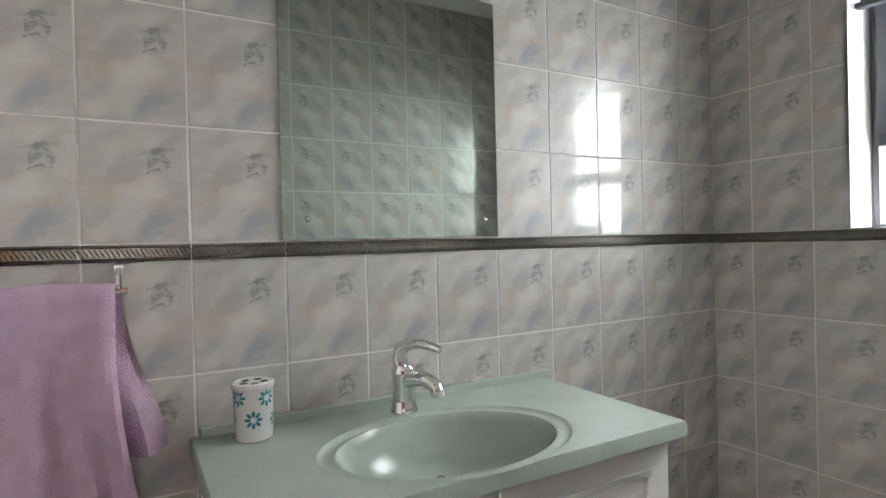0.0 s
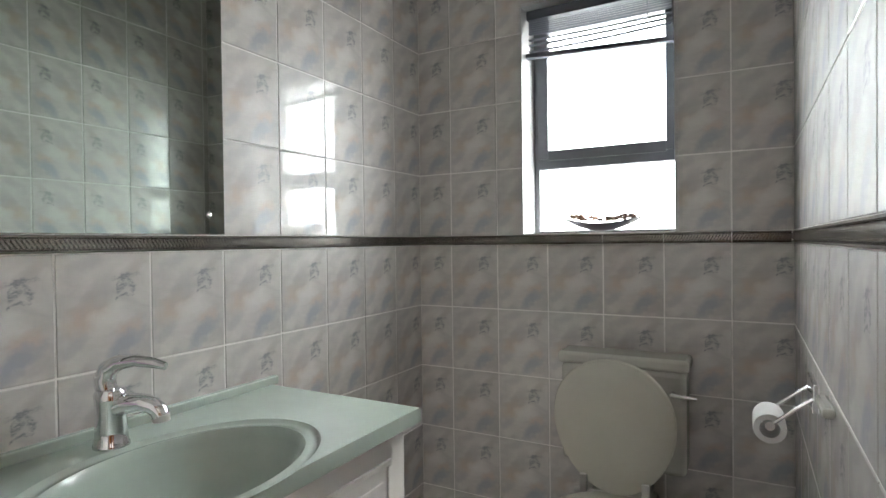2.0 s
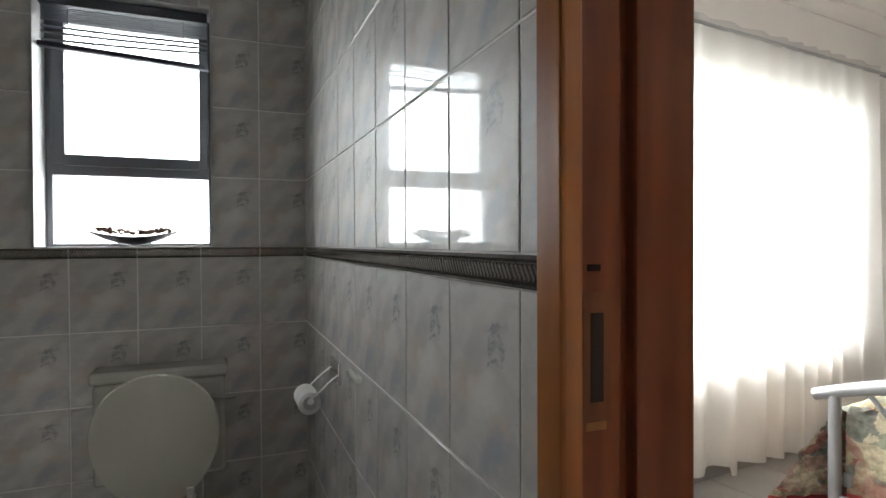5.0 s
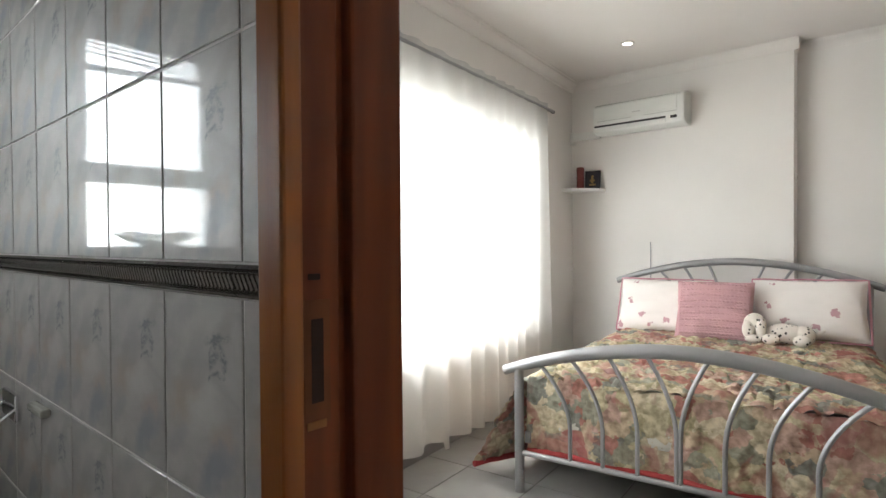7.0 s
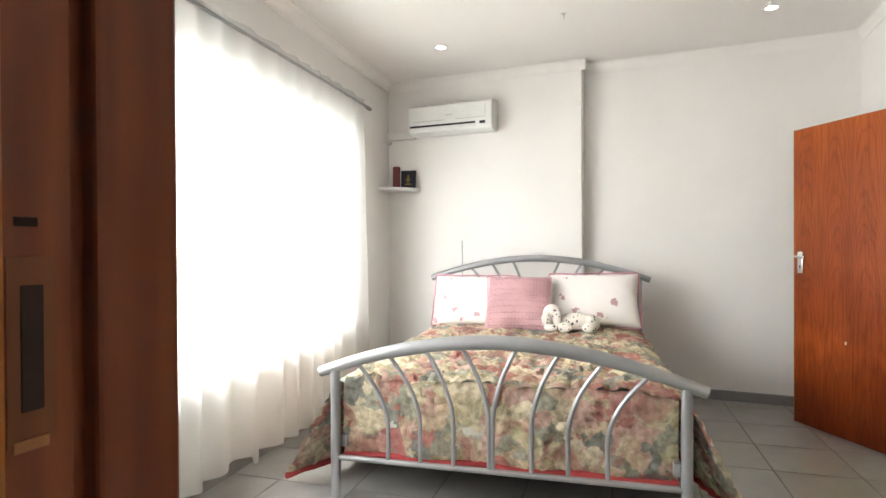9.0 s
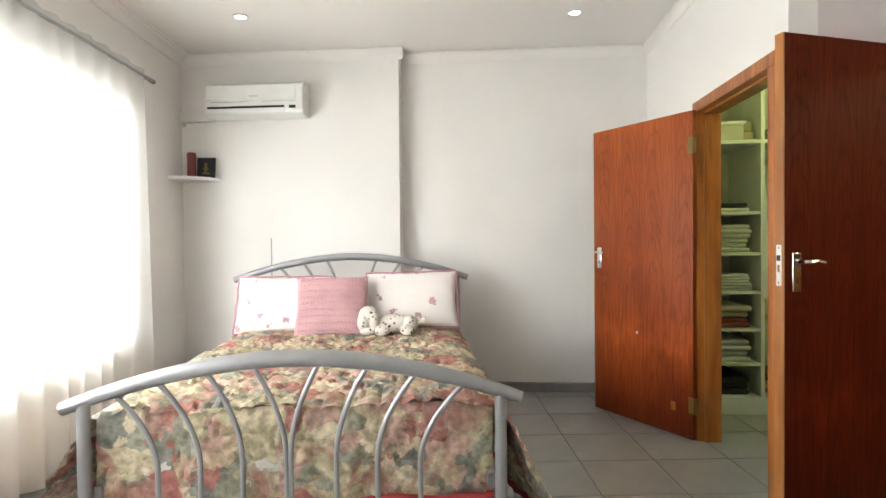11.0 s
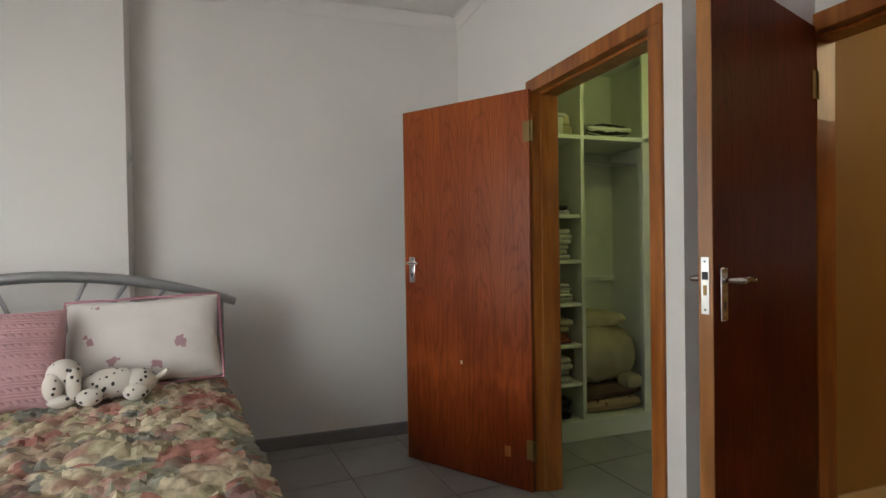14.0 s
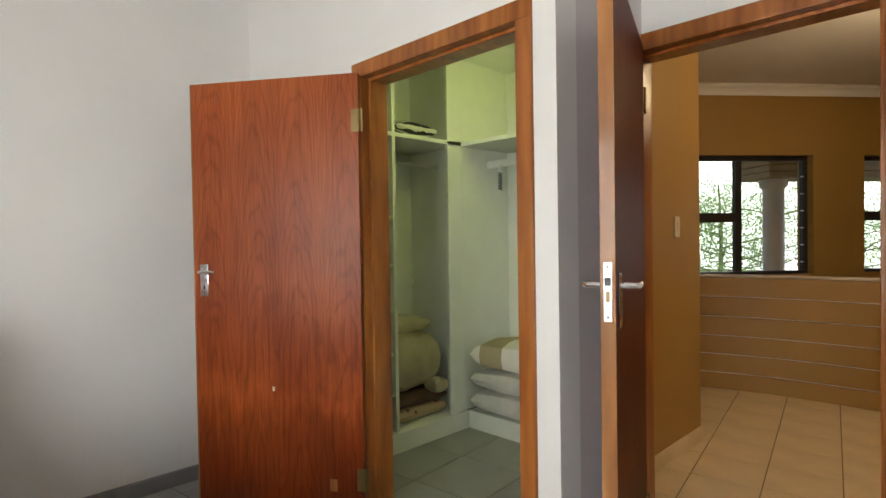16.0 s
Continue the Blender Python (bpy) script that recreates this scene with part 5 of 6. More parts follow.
def bowl_fn(a, c):
    x = (2 * a - 1)
    y = (2 * c - 1)
    return (0.155 * x, 0.05 * y * math.sqrt(max(0, 1 - 0.75 * x * x)), 0.058 * (abs(x) ** 1.9) * 0.95 + 0.03 * y * y * (1 - x * x) + 0.004)


sheet(bm, 28, 10, bowl_fn)
bmesh.ops.solidify(bm, geom=bm.faces[:], thickness=0.005)
part("bowl_body", bm, M_BOWL, bowl)
random.seed(4)
bm = bmesh.new()
for k in range(70):
    x = random.uniform(-0.75, 0.75)
    y = random.uniform(-0.6, 0.6)
    blob(bm, (0.155 * x, 0.03 * y, 0.043 + random.uniform(0, 0.014) + 0.012 * abs(x)), (random.uniform(0.006, 0.014), random.uniform(0.005, 0.01), random.uniform(0.002, 0.006)), 6, pose(0, 0, 0, random.uniform(-40, 40), random.uniform(-40, 40), random.uniform(0, 180)))
pp = part("petals", bm, M_POT, bowl, "brown dried petals")
pp["kind"] = "stuff"

# ---- bedroom things ----
BA = 7.8
BED_X, BED_Y = 2.215, -1.422
bed = thing("bed_frame", (BED_X, BED_Y, 0), "silver tubular steel bed frame with arched ends", "bed", rz=BA)
HX = 2.09


def end_frame(x, zend, ztop, half, post_half, r0, r1, name, bars, zlow):
    arch = []
    rad = []
    for k in range(33):
        s_ = -1 + 2 * k / 32
        arch.append((x, s_ * half, ztop - (ztop - zend) * abs(s_) ** 1.9))
        rad.append(r0 + (r1 - r0) * (1 - s_ * s_))
    part(name, tube(bmesh.new(), arch, rad, 16), M_SILVER, bed)

    def top_at(y):
        return ztop - (ztop - zend) * abs(y / half) ** 1.9
    for s_ in (-1, 1):
        y = s_ * post_half
        part("post", tube(bmesh.new(), [(x, y, 0.0), (x, y, top_at(y) - 0.01)], 0.024, 14), M_SILVER, bed)
    part("cross_bar", tube(bmesh.new(), [(x, -post_half, zlow), (x, post_half, zlow)], 0.014, 12), M_SILVER, bed)
    for fb, ft in bars:
        yb, yt = post_half * (1 - 2 * fb), post_half * (1 - 2 * ft)
        zt = top_at(yt) - 0.01
        pts = []
        for k in range(15):
            t_ = k / 14
            bend = max(0, (t_ - 0.35) / 0.65) ** 1.9
            pts.append((x, yb + (yt - yb) * bend, zlow + (zt - zlow) * t_))
        part("bar", tube(bmesh.new(), pts, 0.0105, 10), M_SILVER, bed)


FB = ((.17, .07), (.27, .17), (.37, .283), (.475, .392), (.485, .56), (.595, .677), (.695, .795), (.80, .912))
end_frame(0.0, 0.622, 0.800, 0.885, 0.805, 0.026, 0.034, "foot_rail", FB, 0.205)
HB = ((.30, .16), (.38, .27), (.46, .38), (.54, .62), (.62, .73), (.70, .84))
end_frame(HX, 0.965, 1.135, 0.885, 0.80, 0.024, 0.028, "head_rail", HB, 0.36)
for s_ in (-1, 1):
    part("side_rail", boxes((0.02, HX - 0.02, s_ * 0.77 - 0.015, s_ * 0.77 + 0.015, 0.25, 0.31), bevel=0.004), M_SILVER, bed)
mattress = thing("mattress", (BED_X, BED_Y, 0.31), "mattress hidden under the quilt", "mattress", rz=BA)
part("mattress_body", box(bmesh.new(), 0.06, HX - 0.05, -0.75, 0.75, 0.0, 0.245, 0.04, 3), M_LINEN, mattress)

quilt = thing("quilt", (BED_X, BED_Y, 0), "floral patchwork quilted bedspread with a red hem", "bedspread", rz=BA)
QT = 0.60


def puff(a, b):
    """Quilted relief."""
    p = Vector((a * 5.0, b * 5.0, 0.3))
    q = Vector((a * 15 + 1.2 * noise.noise(p), b * 13 + 1.2 * noise.noise(p + Vector((3, 1, 2))), 1.7))
    d = noise.voronoi(q)[0]
    return 0.028 * min(1.0, (d[1] - d[0]) * 2.0) ** 0.6 + 0.02 * noise.noise(p * 0.7)


HWQ, DROP = 0.79, 0.50


def side_pos(a, b, extra=0.0):
    """a: across, measured over the edge; b: along from the foot."""
    s_ = math.copysign(1, a)
    d = abs(a) - HWQ
    h = puff(a, b)
    if d <= 0:
        edge = max(0, 1 - (HWQ - abs(a)) / 0.10)
        z = QT + h - 0.03 * edge ** 2
        z -= 0.02 * max(0, 1 - b / 0.15) ** 2
        return (b + 0.05, a, z + extra)
    out_ = 0.02 + d * (0.12 + 0.42 * math.exp(-b / 0.28)) + 0.018 * math.sin(b * 11 + s_) * d / DROP
    fwd = -0.02 * math.exp(-b / 0.2) * d / DROP
    return (b + 0.05 + fwd, s_ * (HWQ + out_ + h * 0.8), QT - 0.03 - d * 1.0 + extra)


bm = bmesh.new()
sheet(bm, 150, 110, lambda u_, v_: side_pos((2 * u_ - 1) * (HWQ + DROP), v_ * 1.93))
part("cover", bm, M_QUILT, quilt)
bm = bmesh.new()


def foot_pos(u_, v_):
    a = (2 * u_ - 1) * (HWQ - 0.01)
    d = v_ * 0.385
    h = puff(a, -d)
    r_ = min(1, d / 0.05)
    x = 0.075 - 0.032 * math.sin(r_ * math.pi / 2) - h * 0.5 + 0.018 * math.sin(a * 13) * v_
    return (x + 0.02 * v_, a, QT - 0.012 - d + h * 0.3 * (1 - r_))


sheet(bm, 110, 34, foot_pos)
part("foot_fall", bm, M_QUILT, quilt)
hem = bmesh.new()
tube(hem, [foot_pos(k / 60, 1.0) for k in range(61)], 0.017, 8)
part("foot_hem", hem, M_HEM, quilt, "red padded hem")
for s_ in (-1, 1):
    hem = bmesh.new()
    tube(hem, [side_pos(s_ * (HWQ + DROP), 1.93 * k / 60) for k in range(61)], 0.017, 8)
    part("side_hem", hem, M_HEM, quilt, "red padded hem")


def pillow_mesh(w, h, t, seed, n=28, round_=0.42):
    """A stuffed cushion, x across, y up, z thick, with drawn-in sides and soft dents."""
    bm = bmesh.new()
    for side in (1, -1):
        def fn(a, c, side=side):
            x, y = 2 * a - 1, 2 * c - 1
            e = max(0.0, (1 - x * x) * (1 - y * y)) ** round_
            pin = 1 - 0.05 * (1 - abs(y)) * abs(x) ** 6
            pin2 = 1 - 0.06 * (1 - abs(x)) * abs(y) ** 6
            d = noise.noise(Vector((x * 2.2, y * 2.2, seed))) * 0.16 + noise.noise(Vector((x * 6, y * 5, seed + 3))) * 0.06
            return (x * w / 2 * pin, y * h / 2 * pin2, side * t / 2 * e * (1 + d))
        sheet(bm, n, n, fn)
    return bm


def in_bed(x, y, z, rx, ry, rz):
    return pose(BED_X, BED_Y, 0, 0, 0, BA) @ Matrix.Translation((x, y, z)) @ pose(0, 0, 0, 0, 0, -90 + rz) @ pose(0, 0, 0, rx, ry, 0)


def bed_pillow(lab, x, y, z, rx, ry, rz, seed):
    p = thing("pillow", (0, 0, 0), lab, "pillow", "pillows on the bed")
    p.matrix_world = in_bed(x, y, z, rx, ry, rz)
    part("cushion", pillow_mesh(0.66, 0.42, 0.17, seed), M_PILLOW, p)
    bm = bmesh.new()
    pts = []
    for k in range(81):
        t_ = 8 * k / 80
        x_, y_ = (t_ - 1, -1) if t_ < 2 else (1, t_ - 3) if t_ < 4 else (5 - t_, 1) if t_ < 6 else (-1, 7 - t_)
        pts.append((x_ * 0.335, y_ * 0.215, 0.006 * math.sin(9 * t_)))
    tube(bm, pts, 0.0065, 6, False)
    part("border", bm, M_PINKEDGE, p, "pink fabric border")
    return p


bed_pillow("white pillow with pink petal print and pink border", 1.86, 0.47, 0.80, 66, 0, 0, 2.0)
bed_pillow("white petal-print pillow slumped behind a plush dog", 1.87, -0.455, 0.82, 68, -1, 0, 7.0)
knit = thing("knitted_cushion", (0, 0, 0), "pink cable-knit square cushion propped on the pillows", "cushion")
knit.matrix_world = in_bed(1.70, 0.10, 0.80, 62, 0, 3)
KW, KH = 0.50, 0.45
part("cushion", pillow_mesh(KW, KH, 0.15, 5.0, 24), M_PINK, knit)


def on_cushion(x, y):
    nx, ny = 2 * x / KW, 2 * y / KH
    return 0.075 * max(0.0, (1 - nx * nx) * (1 - ny * ny)) ** 0.42


for r_ in range(9):
    yy = -0.184 + r_ * 0.046
    bm = bmesh.new()

    def rope(a, c, yy=yy):
        x, v = -0.218 + 0.436 * a, c - 0.5
        twist = abs(math.sin(math.pi * x / 0.026 + 1.6 * v))
        return (x, yy + 0.021 * v, on_cushion(x, yy) - 0.003 + 0.012 * math.sin(math.pi * c) ** 0.5 * (0.35 + 0.65 * twist))
    sheet(bm, 120, 6, rope)
    part("cable", bm, M_PINK, knit)
    for dy in (-0.017, 0.017):
        pts = [(-0.222 + k * 0.444 / 40, yy + dy, on_cushion(-0.222 + k * 0.444 / 40, yy + dy) + 0.0005) for k in range(41)]
        part("rib", tube(bmesh.new(), pts, 0.0035, 6), M_PINK, knit)

# plush dog: one plain mesh
bm = bmesh.new()
blob(bm, (0.0, 0, 0.055), (0.11, 0.055, 0.055))
blob(bm, (0.09, 0, 0.05), (0.06, 0.058, 0.052))
blob(bm, (-0.155, 0, 0.10), (0.06, 0.055, 0.058))
blob(bm, (-0.185, -0.04, 0.07), (0.035, 0.03, 0.05))
blob(bm, (-0.14, 0.05, 0.075), (0.025, 0.014, 0.055))
blob(bm, (-0.12, -0.055, 0.075), (0.025, 0.014, 0.06))
blob(bm, (-0.16, -0.05, 0.022), (0.045, 0.026, 0.022))
blob(bm, (-0.07, -0.065, 0.028), (0.045, 0.032, 0.03))
blob(bm, (0.08, -0.065, 0.028), (0.045, 0.032, 0.03))
tube(bm, [(0.13, 0, 0.05), (0.17, -0.01, 0.07), (0.19, -0.02, 0.09)], [0.014, 0.011, 0.007], 8)
dog = solid("plush_dog", bm, M_DOG, "white plush dog with black spots lying on the quilt", "plush toy")
dog.matrix_world = pose(BED_X, BED_Y, 0, 0, 0, BA) @ Matrix.Translation((1.60, -0.33, 0.622)) @ pose(0, 0, 0, 0, 0, -90) @ Matrix.Diagonal((1.12, 1.12, 1.2, 1))

# curtains and rod
rod = thing("curtain_rod", (0, 0, 0), "grey metal double curtain rod over the window", "curtain rod")
rod.matrix_world = mw
part("rod", tube(bmesh.new(), [(-1.75, -0.09, 2.40), (1.80, -0.09, 2.40)], 0.013, 12), M_SKIRT, rod)
part("rod", tube(bmesh.new(), [(-1.75, -0.125, 2.385), (1.76, -0.125, 2.385)], 0.010, 12), M_SILVER, rod)
part("finial", tube(bmesh.new(), [(1.80, -0.09, 2.40), (1.84, -0.09, 2.40)], 0.016, 12), M_SKIRT, rod)
for xx in (-1.6, 0.1, 1.72):
    bk = tube(bmesh.new(), [(xx, 0.0, 2.40), (xx, -0.09, 2.40), (xx, -0.125, 2.385)], 0.006, 8)
    box(bk, xx - 0.02, xx + 0.02, -0.008, 0.0, 2.36, 2.44, 0.002)
    part("bracket", bk, M_SILVER, rod)


def curtain(xa, xb, seed, hem_z):
    c = thing("curtain", (0, 0, 0), "sheer white voile curtain glowing with daylight", "curtain", "sheer curtains at the window")
    c.matrix_world = mw
    bm = bmesh.new()
    w_ = xb - xa

    def fn(a, t_):
        f = a * w_
        amp = 0.012 + 0.022 * t_
        y = -0.115 + amp * math.sin(f * 34 + 2.2 * math.sin(f * 5 + seed) + 0.3 * t_) + 0.012 * math.sin(f * 9 + seed + t_) * t_
        y = min(y, -0.07 + 0.0)
        z0_ = hem_z + 0.03 * math.sin(f * 4 + seed) - (0.045 if (f * 1.7 + seed) % 2 < 0.12 else 0)
        return (xa + f + 0.012 * math.sin(f * 20) * t_, y, 2.405 + (z0_ - 2.405) * t_)
    sheet(bm, int(w_ * 110), 26, fn)
    part("voile", bm, M_SHEER, c)
    bm = bmesh.new()
    sheet(bm, int(w_ * 80), 2, lambda a, t_: (xa + a * w_, fn(a, 0)[1] - 0.004, 2.43 - 0.05 * t_))
    part("heading", bm, M_SHEER, c)


curtain(-1.70, 0.05, 0.4, 0.10)
curtain(0.0, 1.635, 1.9, 0.09)

# air conditioner
ac = thing("air_conditioner", (XE, -0.36, 2.2), "white wall-mounted split air conditioner", "air conditioner")
ac.matrix_world = Matrix.Translation((XE, -0.355, 0.012))
bm = bmesh.new()
prof = [(0, 2.245), (-0.13, 2.238), (-0.185, 2.262), (-0.195, 2.30), (-0.192, 2.44), (-0.175, 2.487), (-0.12, 2.512), (0, 2.512)]
ra, rb = ([bm.verts.new((x, y, z)) for x, z in prof] for y in (-0.385, 0.405))
for i in range(len(prof)):
    j = (i + 1) % len(prof)
    bm.faces.new((ra[i], ra[j], rb[j], rb[i]))
bm.faces.new(ra), bm.faces.new(rb[::-1])
bmesh.ops.bevel(bm, geom=[e for e in bm.edges], offset=0.006, segments=2, affect="EDGES")
part("casing", bm, M_PLASTIC, ac)
part("front_panel", box(bmesh.new(), -0.2, -0.193, -0.33, 0.395, 2.365, 2.478, 0.003), M_PLASTIC, ac)
part("air_slot", boxes((-0.2005, -0.190, -0.24, 0.385, 2.2975, 2.313)), M_BLACK, ac, "dark air outlet slot")
part("flap", box(bmesh.new(), -0.199, -0.19, -0.24, 0.385, 2.262, 2.297, 0.003), M_PLASTIC, ac)
part("trim_line", boxes((-0.199, -0.19, 0.05, 0.36, 2.345, 2.350), (-0.199, -0.19, -0.33, -0.06, 2.345, 2.350)), M_STEEL, ac)
part("badge", boxes((-0.2015, -0.199, -0.03, 0.04, 2.385, 2.394)), M_STEEL, ac)
part("display", boxes((-0.2005, -0.190, -0.330, -0.280, 2.290, 2.312)), M_BLACK, ac, "small dark display")
tk = thing("pipe_trunking", (XE, 0.2, 2.27), "white plastic trunking beside the air conditioner", "trunking")
tk.matrix_world = Matrix.Identity(4)
part("duct", box(bmesh.new(), XE - 0.06, XE - 0.001, 0.052, 0.345, 2.245, 2.315, 0.006), M_PLASTIC, tk)
part("elbow", box(bmesh.new(), XE - 0.065, XE - 0.001, 0.315, 0.347, 2.215, 2.325, 0.006), M_PLASTIC, tk)

# corner shelf with candle and picture
cs = thing("corner_shelf", (XE, 0.35, 1.76), "white quarter-round corner shelf", "shelf")
cs.matrix_world = Matrix.Identity(4)
bm = bmesh.new()
rim = [(XE - 0.001, 0.345)] + [(XE - 0.001 - 0.31 * math.sin(math.pi / 2 * k / 14) * 0.98, 0.345 - 0.325 * math.cos(math.pi / 2 * k / 14) - 0.045 * (k / 14)) for k in range(15)]
lo, hi = ([bm.verts.new((x, y, z)) for x, y in rim] for z in (1.752, 1.777))
for i in range(len(rim)):
    j = (i + 1) % len(rim)
    bm.faces.new((lo[i], lo[j], hi[j], hi[i]))
bm.faces.new(lo[::-1]), bm.faces.new(hi)
part("board", bm, M_WHITE, cs)
bm = bmesh.new()
lathe(bm, [(0.0005, 0), (0.034, 0), (0.036, 0.01), (0.034, 0.09), (0.037, 0.1), (0.034, 0.11), (0.036, 0.195), (0.03, 0.205), (0.0005, 0.2)], 18, (4.44, 0.215, 1.777))
solid("candle", bm, M_CANDLE, "dark red pillar candle on the corner shelf", "candle")
pic = thing("small_picture", (4.45, 0.10, 1.777), "small dark standing picture with gold figures", "picture", rz=12)
lean = pose(0, 0, 0, 0, 9, 0)
for nm_, bx_, mt_ in (("frame", (-0.008, 0.008, -0.07, 0.07, 0.0, 0.17), M_NAVY), ("gold_mark", (-0.0095, -0.008, -0.03, 0.03, 0.03, 0.045), M_BRASS), ("gold_mark", (-0.0095, -0.008, -0.02, 0.025, 0.07, 0.085), M_BRASS), ("gold_mark", (-0.0095, -0.008, -0.008, 0.012, 0.05, 0.125), M_BRASS)):
    p_ = part(nm_, boxes(bx_, bevel=0.001), mt_, pic)
    p_.matrix_local = lean

# wires, socket, ceiling lamps
solid("aerial_wire", tube(bmesh.new(), [(XE - 0.004, -0.40, 0.6), (XE - 0.006, -0.40, 1.0), (XE - 0.004, -0.398, 1.27), (XE - 0.010, -0.398, 1.285)], 0.004, 6), M_SILVER, "thin grey aerial cable on the wall", "cable")
sw = thing("wall_switch", (4.62, -1.471, 1.78), "small white switch on the chimney breast side", "switch")
sw.matrix_world = Matrix.Identity(4)
part("plate", box(bmesh.new(), 4.585, 4.635, -1.482, -1.4705, 1.735, 1.80, 0.003), M_PLASTIC, sw)
part("rocker", box(bmesh.new(), 4.602, 4.618, -1.486, -1.4815, 1.752, 1.783, 0.001), M_STEEL, sw)
for k, (xx, yy) in enumerate(((3.81, -0.50), (3.98, -2.78), (2.3, -5.3))):
    zc = CZ if k < 2 else CH
    dl = thing("downlight", (xx, yy, zc), "recessed round ceiling downlight, lit", "downlight", "ceiling downlights")
    bm = bmesh.new()
    lathe(bm, [(0.052, 0.0), (0.050, -0.006), (0.040, -0.008), (0.036, -0.003), (0.036, 0.0)], 24)
    part("ring", bm, M_WHITE, dl)
    bm = bmesh.new()
    lathe(bm, [(0.0005, -0.004), (0.036, -0.0035)], 20)
    part("lamp", bm, M_LAMP, dl, "glowing lamp face")
hk = tube(bmesh.new(), [(3.55, -1.50, CZ), (3.55, -1.50, CZ - 0.02), (3.56, -1.50, CZ - 0.032), (3.575, -1.50, CZ - 0.025)], 0.004, 8)
lathe(hk, [(0.018, 0), (0.016, -0.004), (0.004, -0.006)], 14, (3.55, -1.50, CZ))
solid("ceiling_hook", hk, M_STEEL, "small metal hook in the ceiling", "hook")

# ---- closet contents ----
random.seed(11)


def folded(at, w, d, h, material, label, category="linen", layers=3, name="folded_linen", group="folded linen in the closet"):
    f = thing(name, at, label, category, group)
    for k in range(layers):
        z0_, z1_ = h * k / layers, h * (k + 1) / layers
        bm = bmesh.new()
        jx, jy = random.uniform(-0.012, 0.012), random.uniform(-0.012, 0.012)
        box(bm, -d / 2 + jx, d / 2 + jx, -w / 2 + jy, w / 2 + jy, z0_ + 0.001, z1_ - 0.0005, min(0.49 * (z1_ - z0_ - 0.002), 0.02), 3)
        for v in bm.verts:
            v.co += Vector((0.008, 0.008, 0.004)) * noise.noise(v.co * 9 + Vector((k, at[2] * 7, 0)))
        part("fold", bm, material, f)
    return f


ys_ = -3.86
for zz, items in ((0.12, ((M_NAVY, 0.13, "dark cloth heap on the closet base", 3),)), (0.36, ((M_LINEN, 0.16, "cream fringed throw folded on a shelf", 4),)), (0.605, ((M_RED, 0.07, "red patterned cloth folded on a shelf", 2), (M_LINEN2, 0.09, "grey blanket folded on a shelf", 2))), (0.87, ((M_LINEN, 0.12, "stack of patterned sheets on a shelf", 6),)), (1.145, ((M_LINEN, 0.20, "stack of cream towels on a shelf", 6),)), (1.435, ((M_LINEN, 0.03, "white cloth folded on a shelf", 1), (M_NAVY, 0.035, "dark cloth folded on a shelf", 1)))):
    z_ = zz
    for mt_, h_, lab, ly in items:
        folded((4.42, ys_, z_), 0.36, 0.40, h_, mt_, lab, layers=ly)
        z_ += h_
tub = thing("storage_tub", (4.36, -3.87, 1.94), "clear plastic storage tub on the top shelf", "tub")
part("tub_body", box(bmesh.new(), -0.14, 0.14, -0.13, 0.13, 0, 0.12, 0.015), M_LINEN, tub)
part("tub_lid", box(bmesh.new(), -0.15, 0.15, -0.14, 0.14, 0.12, 0.14, 0.006), M_PLASTIC, tub)
folded((4.38, -4.03, 1.94), 0.10, 0.24, 0.15, M_LINEN2, "rolled beige cloth on the top shelf", layers=2)
zeb = thing("zebra_bag", (4.38, -4.36, 1.94), "black and white zebra-striped cloth bag", "bag")
bm = pillow_mesh(0.36, 0.30, 0.13, 3.0, 20)
zb = part("bag_body", bm, M_ZEBRA, zeb)
zb.matrix_local = Matrix.Translation((0, 0, 0.06)) @ pose(0, 0, 0, 0, 0, 90)
heap = thing("blanket_heap", (4.44, -4.38, 0.12), "beige blankets heaped over brown ones", "blanket")
for (px_, py_, pz_), (w_, d_, h_), mt_, sd in (((0, 0.03, 0.05), (0.50, 0.40, 0.11), M_LINEN4, 1), ((0.0, 0.03, 0.13), (0.50, 0.40, 0.10), M_LINEN3, 2), ((0.02, 0.05, 0.37), (0.50, 0.38, 0.42), M_LINEN2, 3), ((0.06, 0.05, 0.60), (0.44, 0.34, 0.12), M_LINEN2, 4), ((-0.18, -0.13, 0.20), (0.12, 0.12, 0.10), M_LINEN2, 5)):
    p_ = part("blanket", pillow_mesh(w_, d_, h_, sd, 26, 0.24), mt_, heap)
    p_.matrix_local = Matrix.Translation((px_, py_, pz_)) @ pose(0, 0, 0, 0, 0, 90)
for k, (z_, h_, mt_, lab) in enumerate(((0.12, 0.16, M_LINEN, "white duvet folded on the alcove base"), (0.27, 0.15, M_LINEN, "white pillow lying on a duvet"), (0.41, 0.20, M_BANDS, "brown and cream banded duvet rolled on top"))):
    dv = thing("folded_duvet", (3.76, -4.93, z_), lab, "bedding", "bedding in the alcove")
    p_ = part("duvet_body", pillow_mesh(0.74, 0.46, h_ * 1.05, 9 + k, 26, 0.2), mt_, dv)
    p_.matrix_local = Matrix.Translation((0, 0, h_ / 2))
cz_ = thing("clothes_hook", (4.045, -4.945, 1.765), "coiled dark hanger loop on the rail", "hanger")
part("loop", tube(bmesh.new(), [(0.014 * math.cos(k * 1.2), 0.014 * math.sin(k * 1.2), -0.02 - k * 0.0035) for k in range(36)], 0.004, 6), M_NAVY, cz_)
part("clip", tube(bmesh.new(), [(0, 0, 0.03), (0, 0, -0.03)], 0.012, 8), M_PLASTIC, cz_)

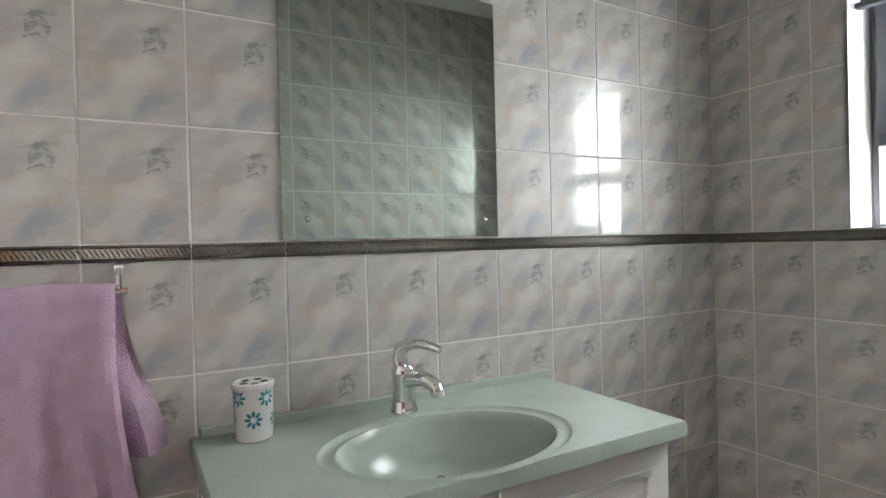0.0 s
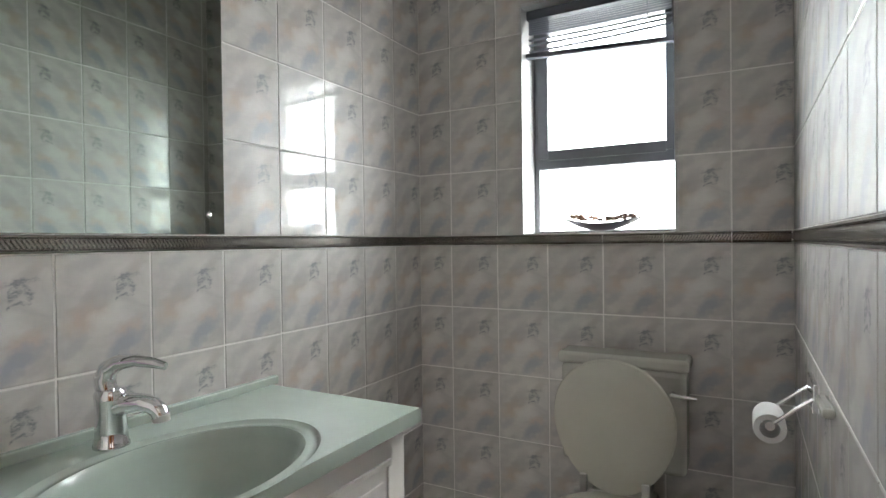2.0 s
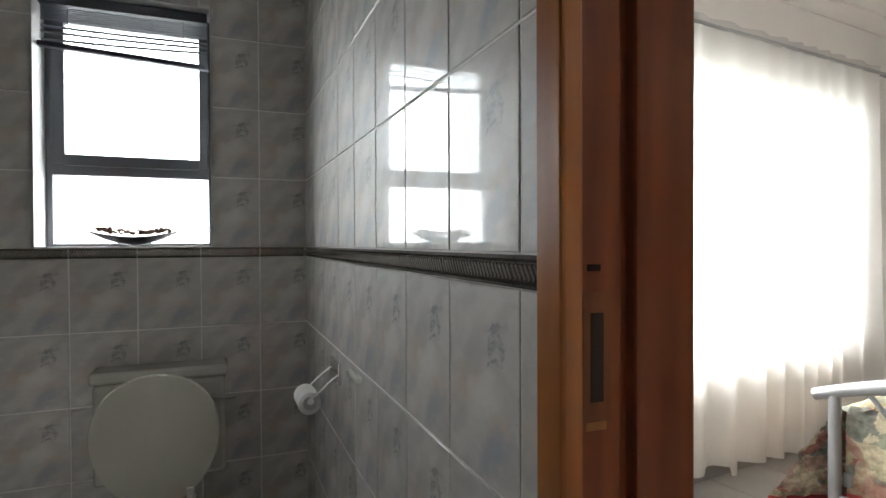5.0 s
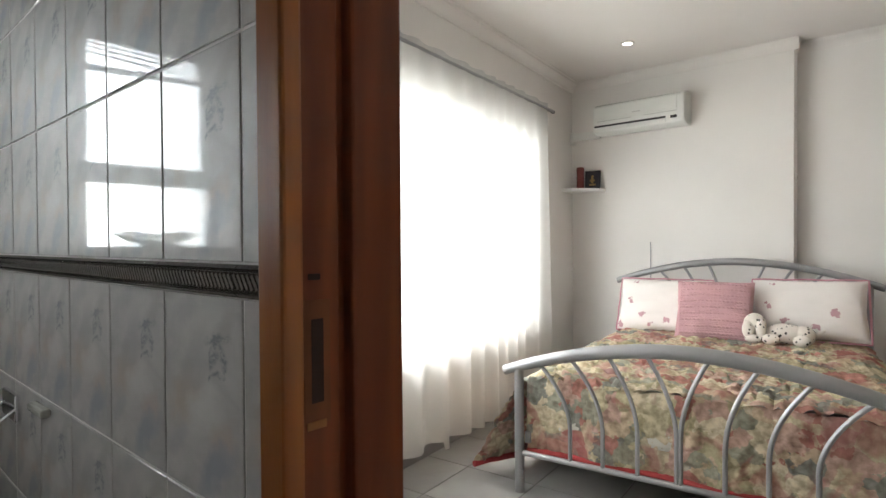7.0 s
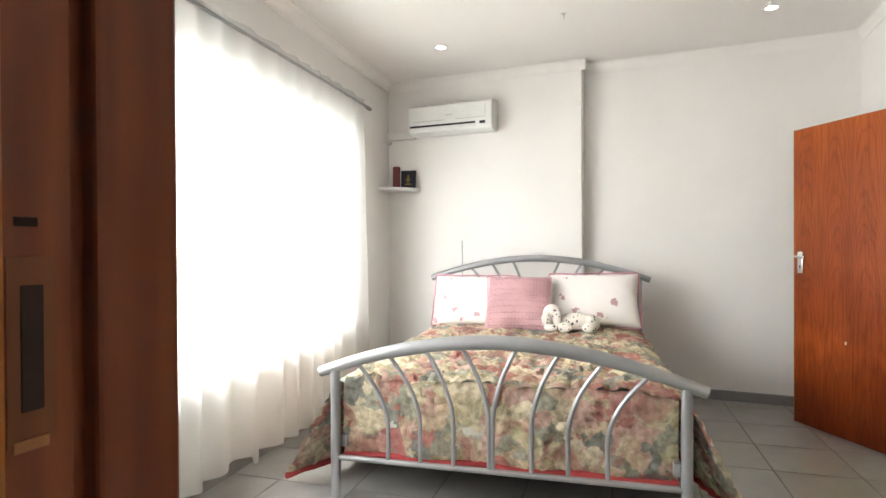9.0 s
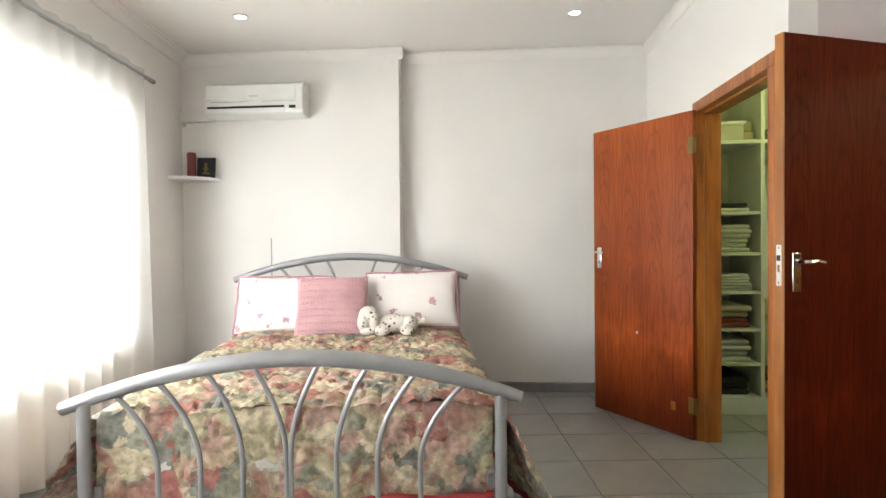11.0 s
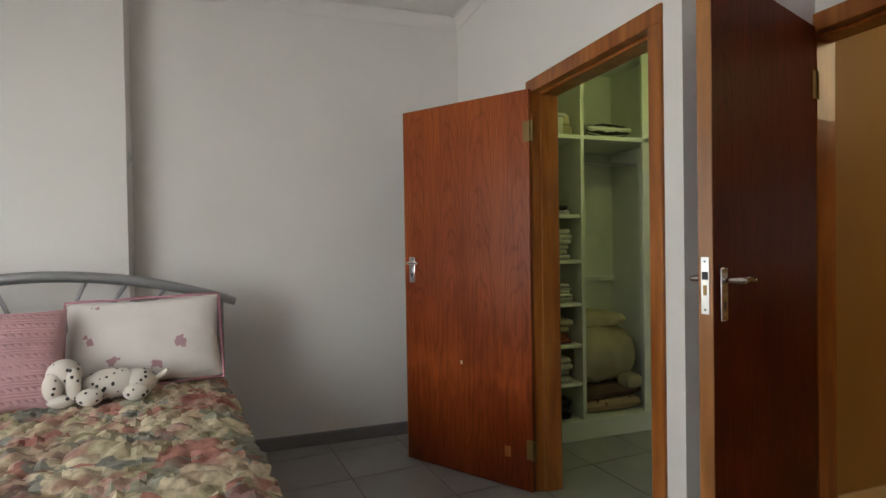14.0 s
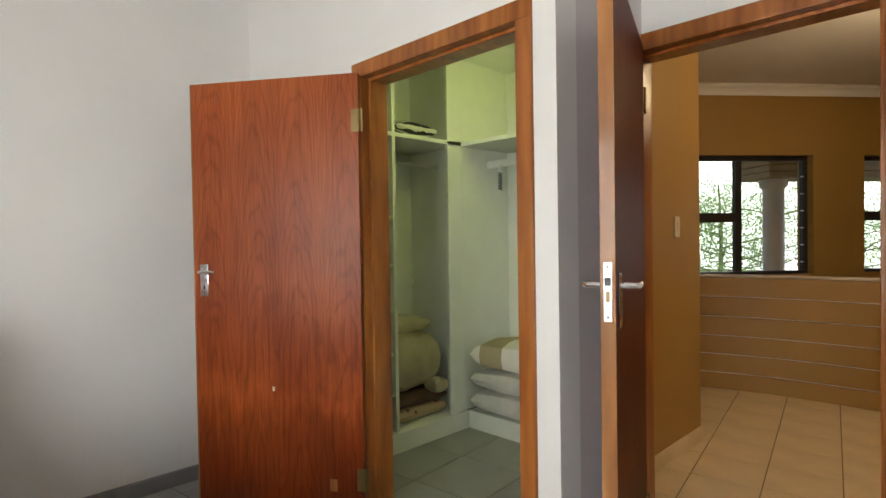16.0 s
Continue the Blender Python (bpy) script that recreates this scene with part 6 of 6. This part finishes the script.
# ---- hall things ----
hs_ = thing("light_switch", (HWX, -5.2, 1.34), "cream rocker light switch on the brown wall", "switch")
part("plate", box(bmesh.new(), -0.010, 0, -0.035, 0.035, -0.06, 0.06, 0.003), M_SWITCH, hs_)
part("rocker", box(bmesh.new(), -0.014, -0.009, -0.012, 0.012, -0.025, 0.025, 0.002), M_SWITCH, hs_)

# ---- outside ----
solid("ground", boxes((-150, 150, -200, 100, -3.2, -3.0)), M_GROUND, "grassy garden ground", "ground", "structure")
solid("backdrop", boxes((-70, 70, -75, -74.8, -3, 40)), glow("hazy_sky", (1, 1, 0.98), 3.0), "bright white hazy sky in the distance", "backdrop", "structure")
vp = thing("veranda_column", ms @ Vector((1.83, 1.55, -3.0)), "pale round veranda column", "column")
part("shaft", tube(bmesh.new(), [(0, 0, 0), (0, 0, 4.92)], 0.115, 24), M_COLUMN, vp)
part("capital", lathe(bmesh.new(), [(0.115, 4.82), (0.14, 4.84), (0.155, 4.88), (0.155, 4.935), (0.0005, 4.935)], 24), M_COLUMN, vp)
ev = thing("veranda_roof", (0, 0, 0), "timber boarded veranda eave on a column", "roof")
ev.matrix_world = ms @ Matrix.Translation((2.55, 1.55, 1.936))
for k in range(6):
    part("board", box(bmesh.new(), -0.95, 1.6, -0.25, 0.35, 0.001 + k * 0.075, 0.070 + k * 0.075, 0.006), M_SLAT, ev)
part("fascia", box(bmesh.new(), -0.99, 1.6, -0.25, 0.39, 0.45, 0.62, 0.006), M_WHITE, ev)


def tree(at, h, r_, seed):
    rnd = random.Random(seed)
    t_ = thing("tree", at, "leafy green garden tree", "tree", "garden trees")
    tb = tube(bmesh.new(), [(0, 0, 0), (0.05, 0.03, h * 0.3), (0, 0.1, h * 0.6), (0.1, 0.1, h * 0.9)], [0.16, 0.12, 0.08, 0.03], 10)
    for k in range(9):
        a = rnd.uniform(0, 6.28)
        z_ = h * rnd.uniform(0.3, 0.7)
        tube(tb, [(0, 0.05, z_), (0.5 * r_ * math.cos(a), 0.5 * r_ * math.sin(a), z_ + 0.5), (0.85 * r_ * math.cos(a), 0.85 * r_ * math.sin(a), z_ + 0.8)], [0.05, 0.03, 0.012], 6)
    part("trunk", tb, M_BARK, t_)
    verts, faces = [], []
    for c in range(90):
        u_ = Vector((rnd.gauss(0, 1), rnd.gauss(0, 1), rnd.gauss(0, 1))).normalized()
        f = rnd.uniform(0.45, 1.0)
        cc = Vector((u_.x * r_ * f, u_.y * r_ * f, h * 0.62 + u_.z * h * 0.42 * f))
        for k in range(80):
            p = cc + Vector((rnd.gauss(0, 1), rnd.gauss(0, 1), rnd.gauss(0, 1))) * 0.24 * r_ * 0.5
            m_ = Euler((rnd.uniform(-1.2, 1.2), rnd.uniform(-1.2, 1.2), rnd.uniform(0, 6.28))).to_matrix()
            s_ = rnd.uniform(0.045, 0.085)
            b0 = len(verts)
            for q in ((-s_, 0, 0), (0, -s_ * 0.45, 0.01), (s_, 0, 0), (0, s_ * 0.45, 0.01)):
                verts.append(p + m_ @ Vector(q))
            faces.append((b0, b0 + 1, b0 + 2, b0 + 3))
    me = bpy.data.meshes.new("crown")
    me.from_pydata(verts, [], faces)
    me.materials.append(M_LEAF)
    ob = new("crown", me)
    ob.parent = t_
    ob["kind"] = "stuff"


for k, (a, d, h, r_) in enumerate(((9.5, 17.0, 6.4, 3.4), (13.0, 20.0, 7.4, 4.2), (17.0, 22.0, 7.6, 4.2), (21.0, 21.0, 7.0, 4.0), (6.0, 22.0, 8.2, 4.2), (26.0, 24.0, 7.6, 4.2), (15.0, 30.0, 9.5, 5.0))):
    p = ms @ Vector((a, d, -3.0))
    tree((p.x, p.y, -3.0), h, r_, 20 + k)
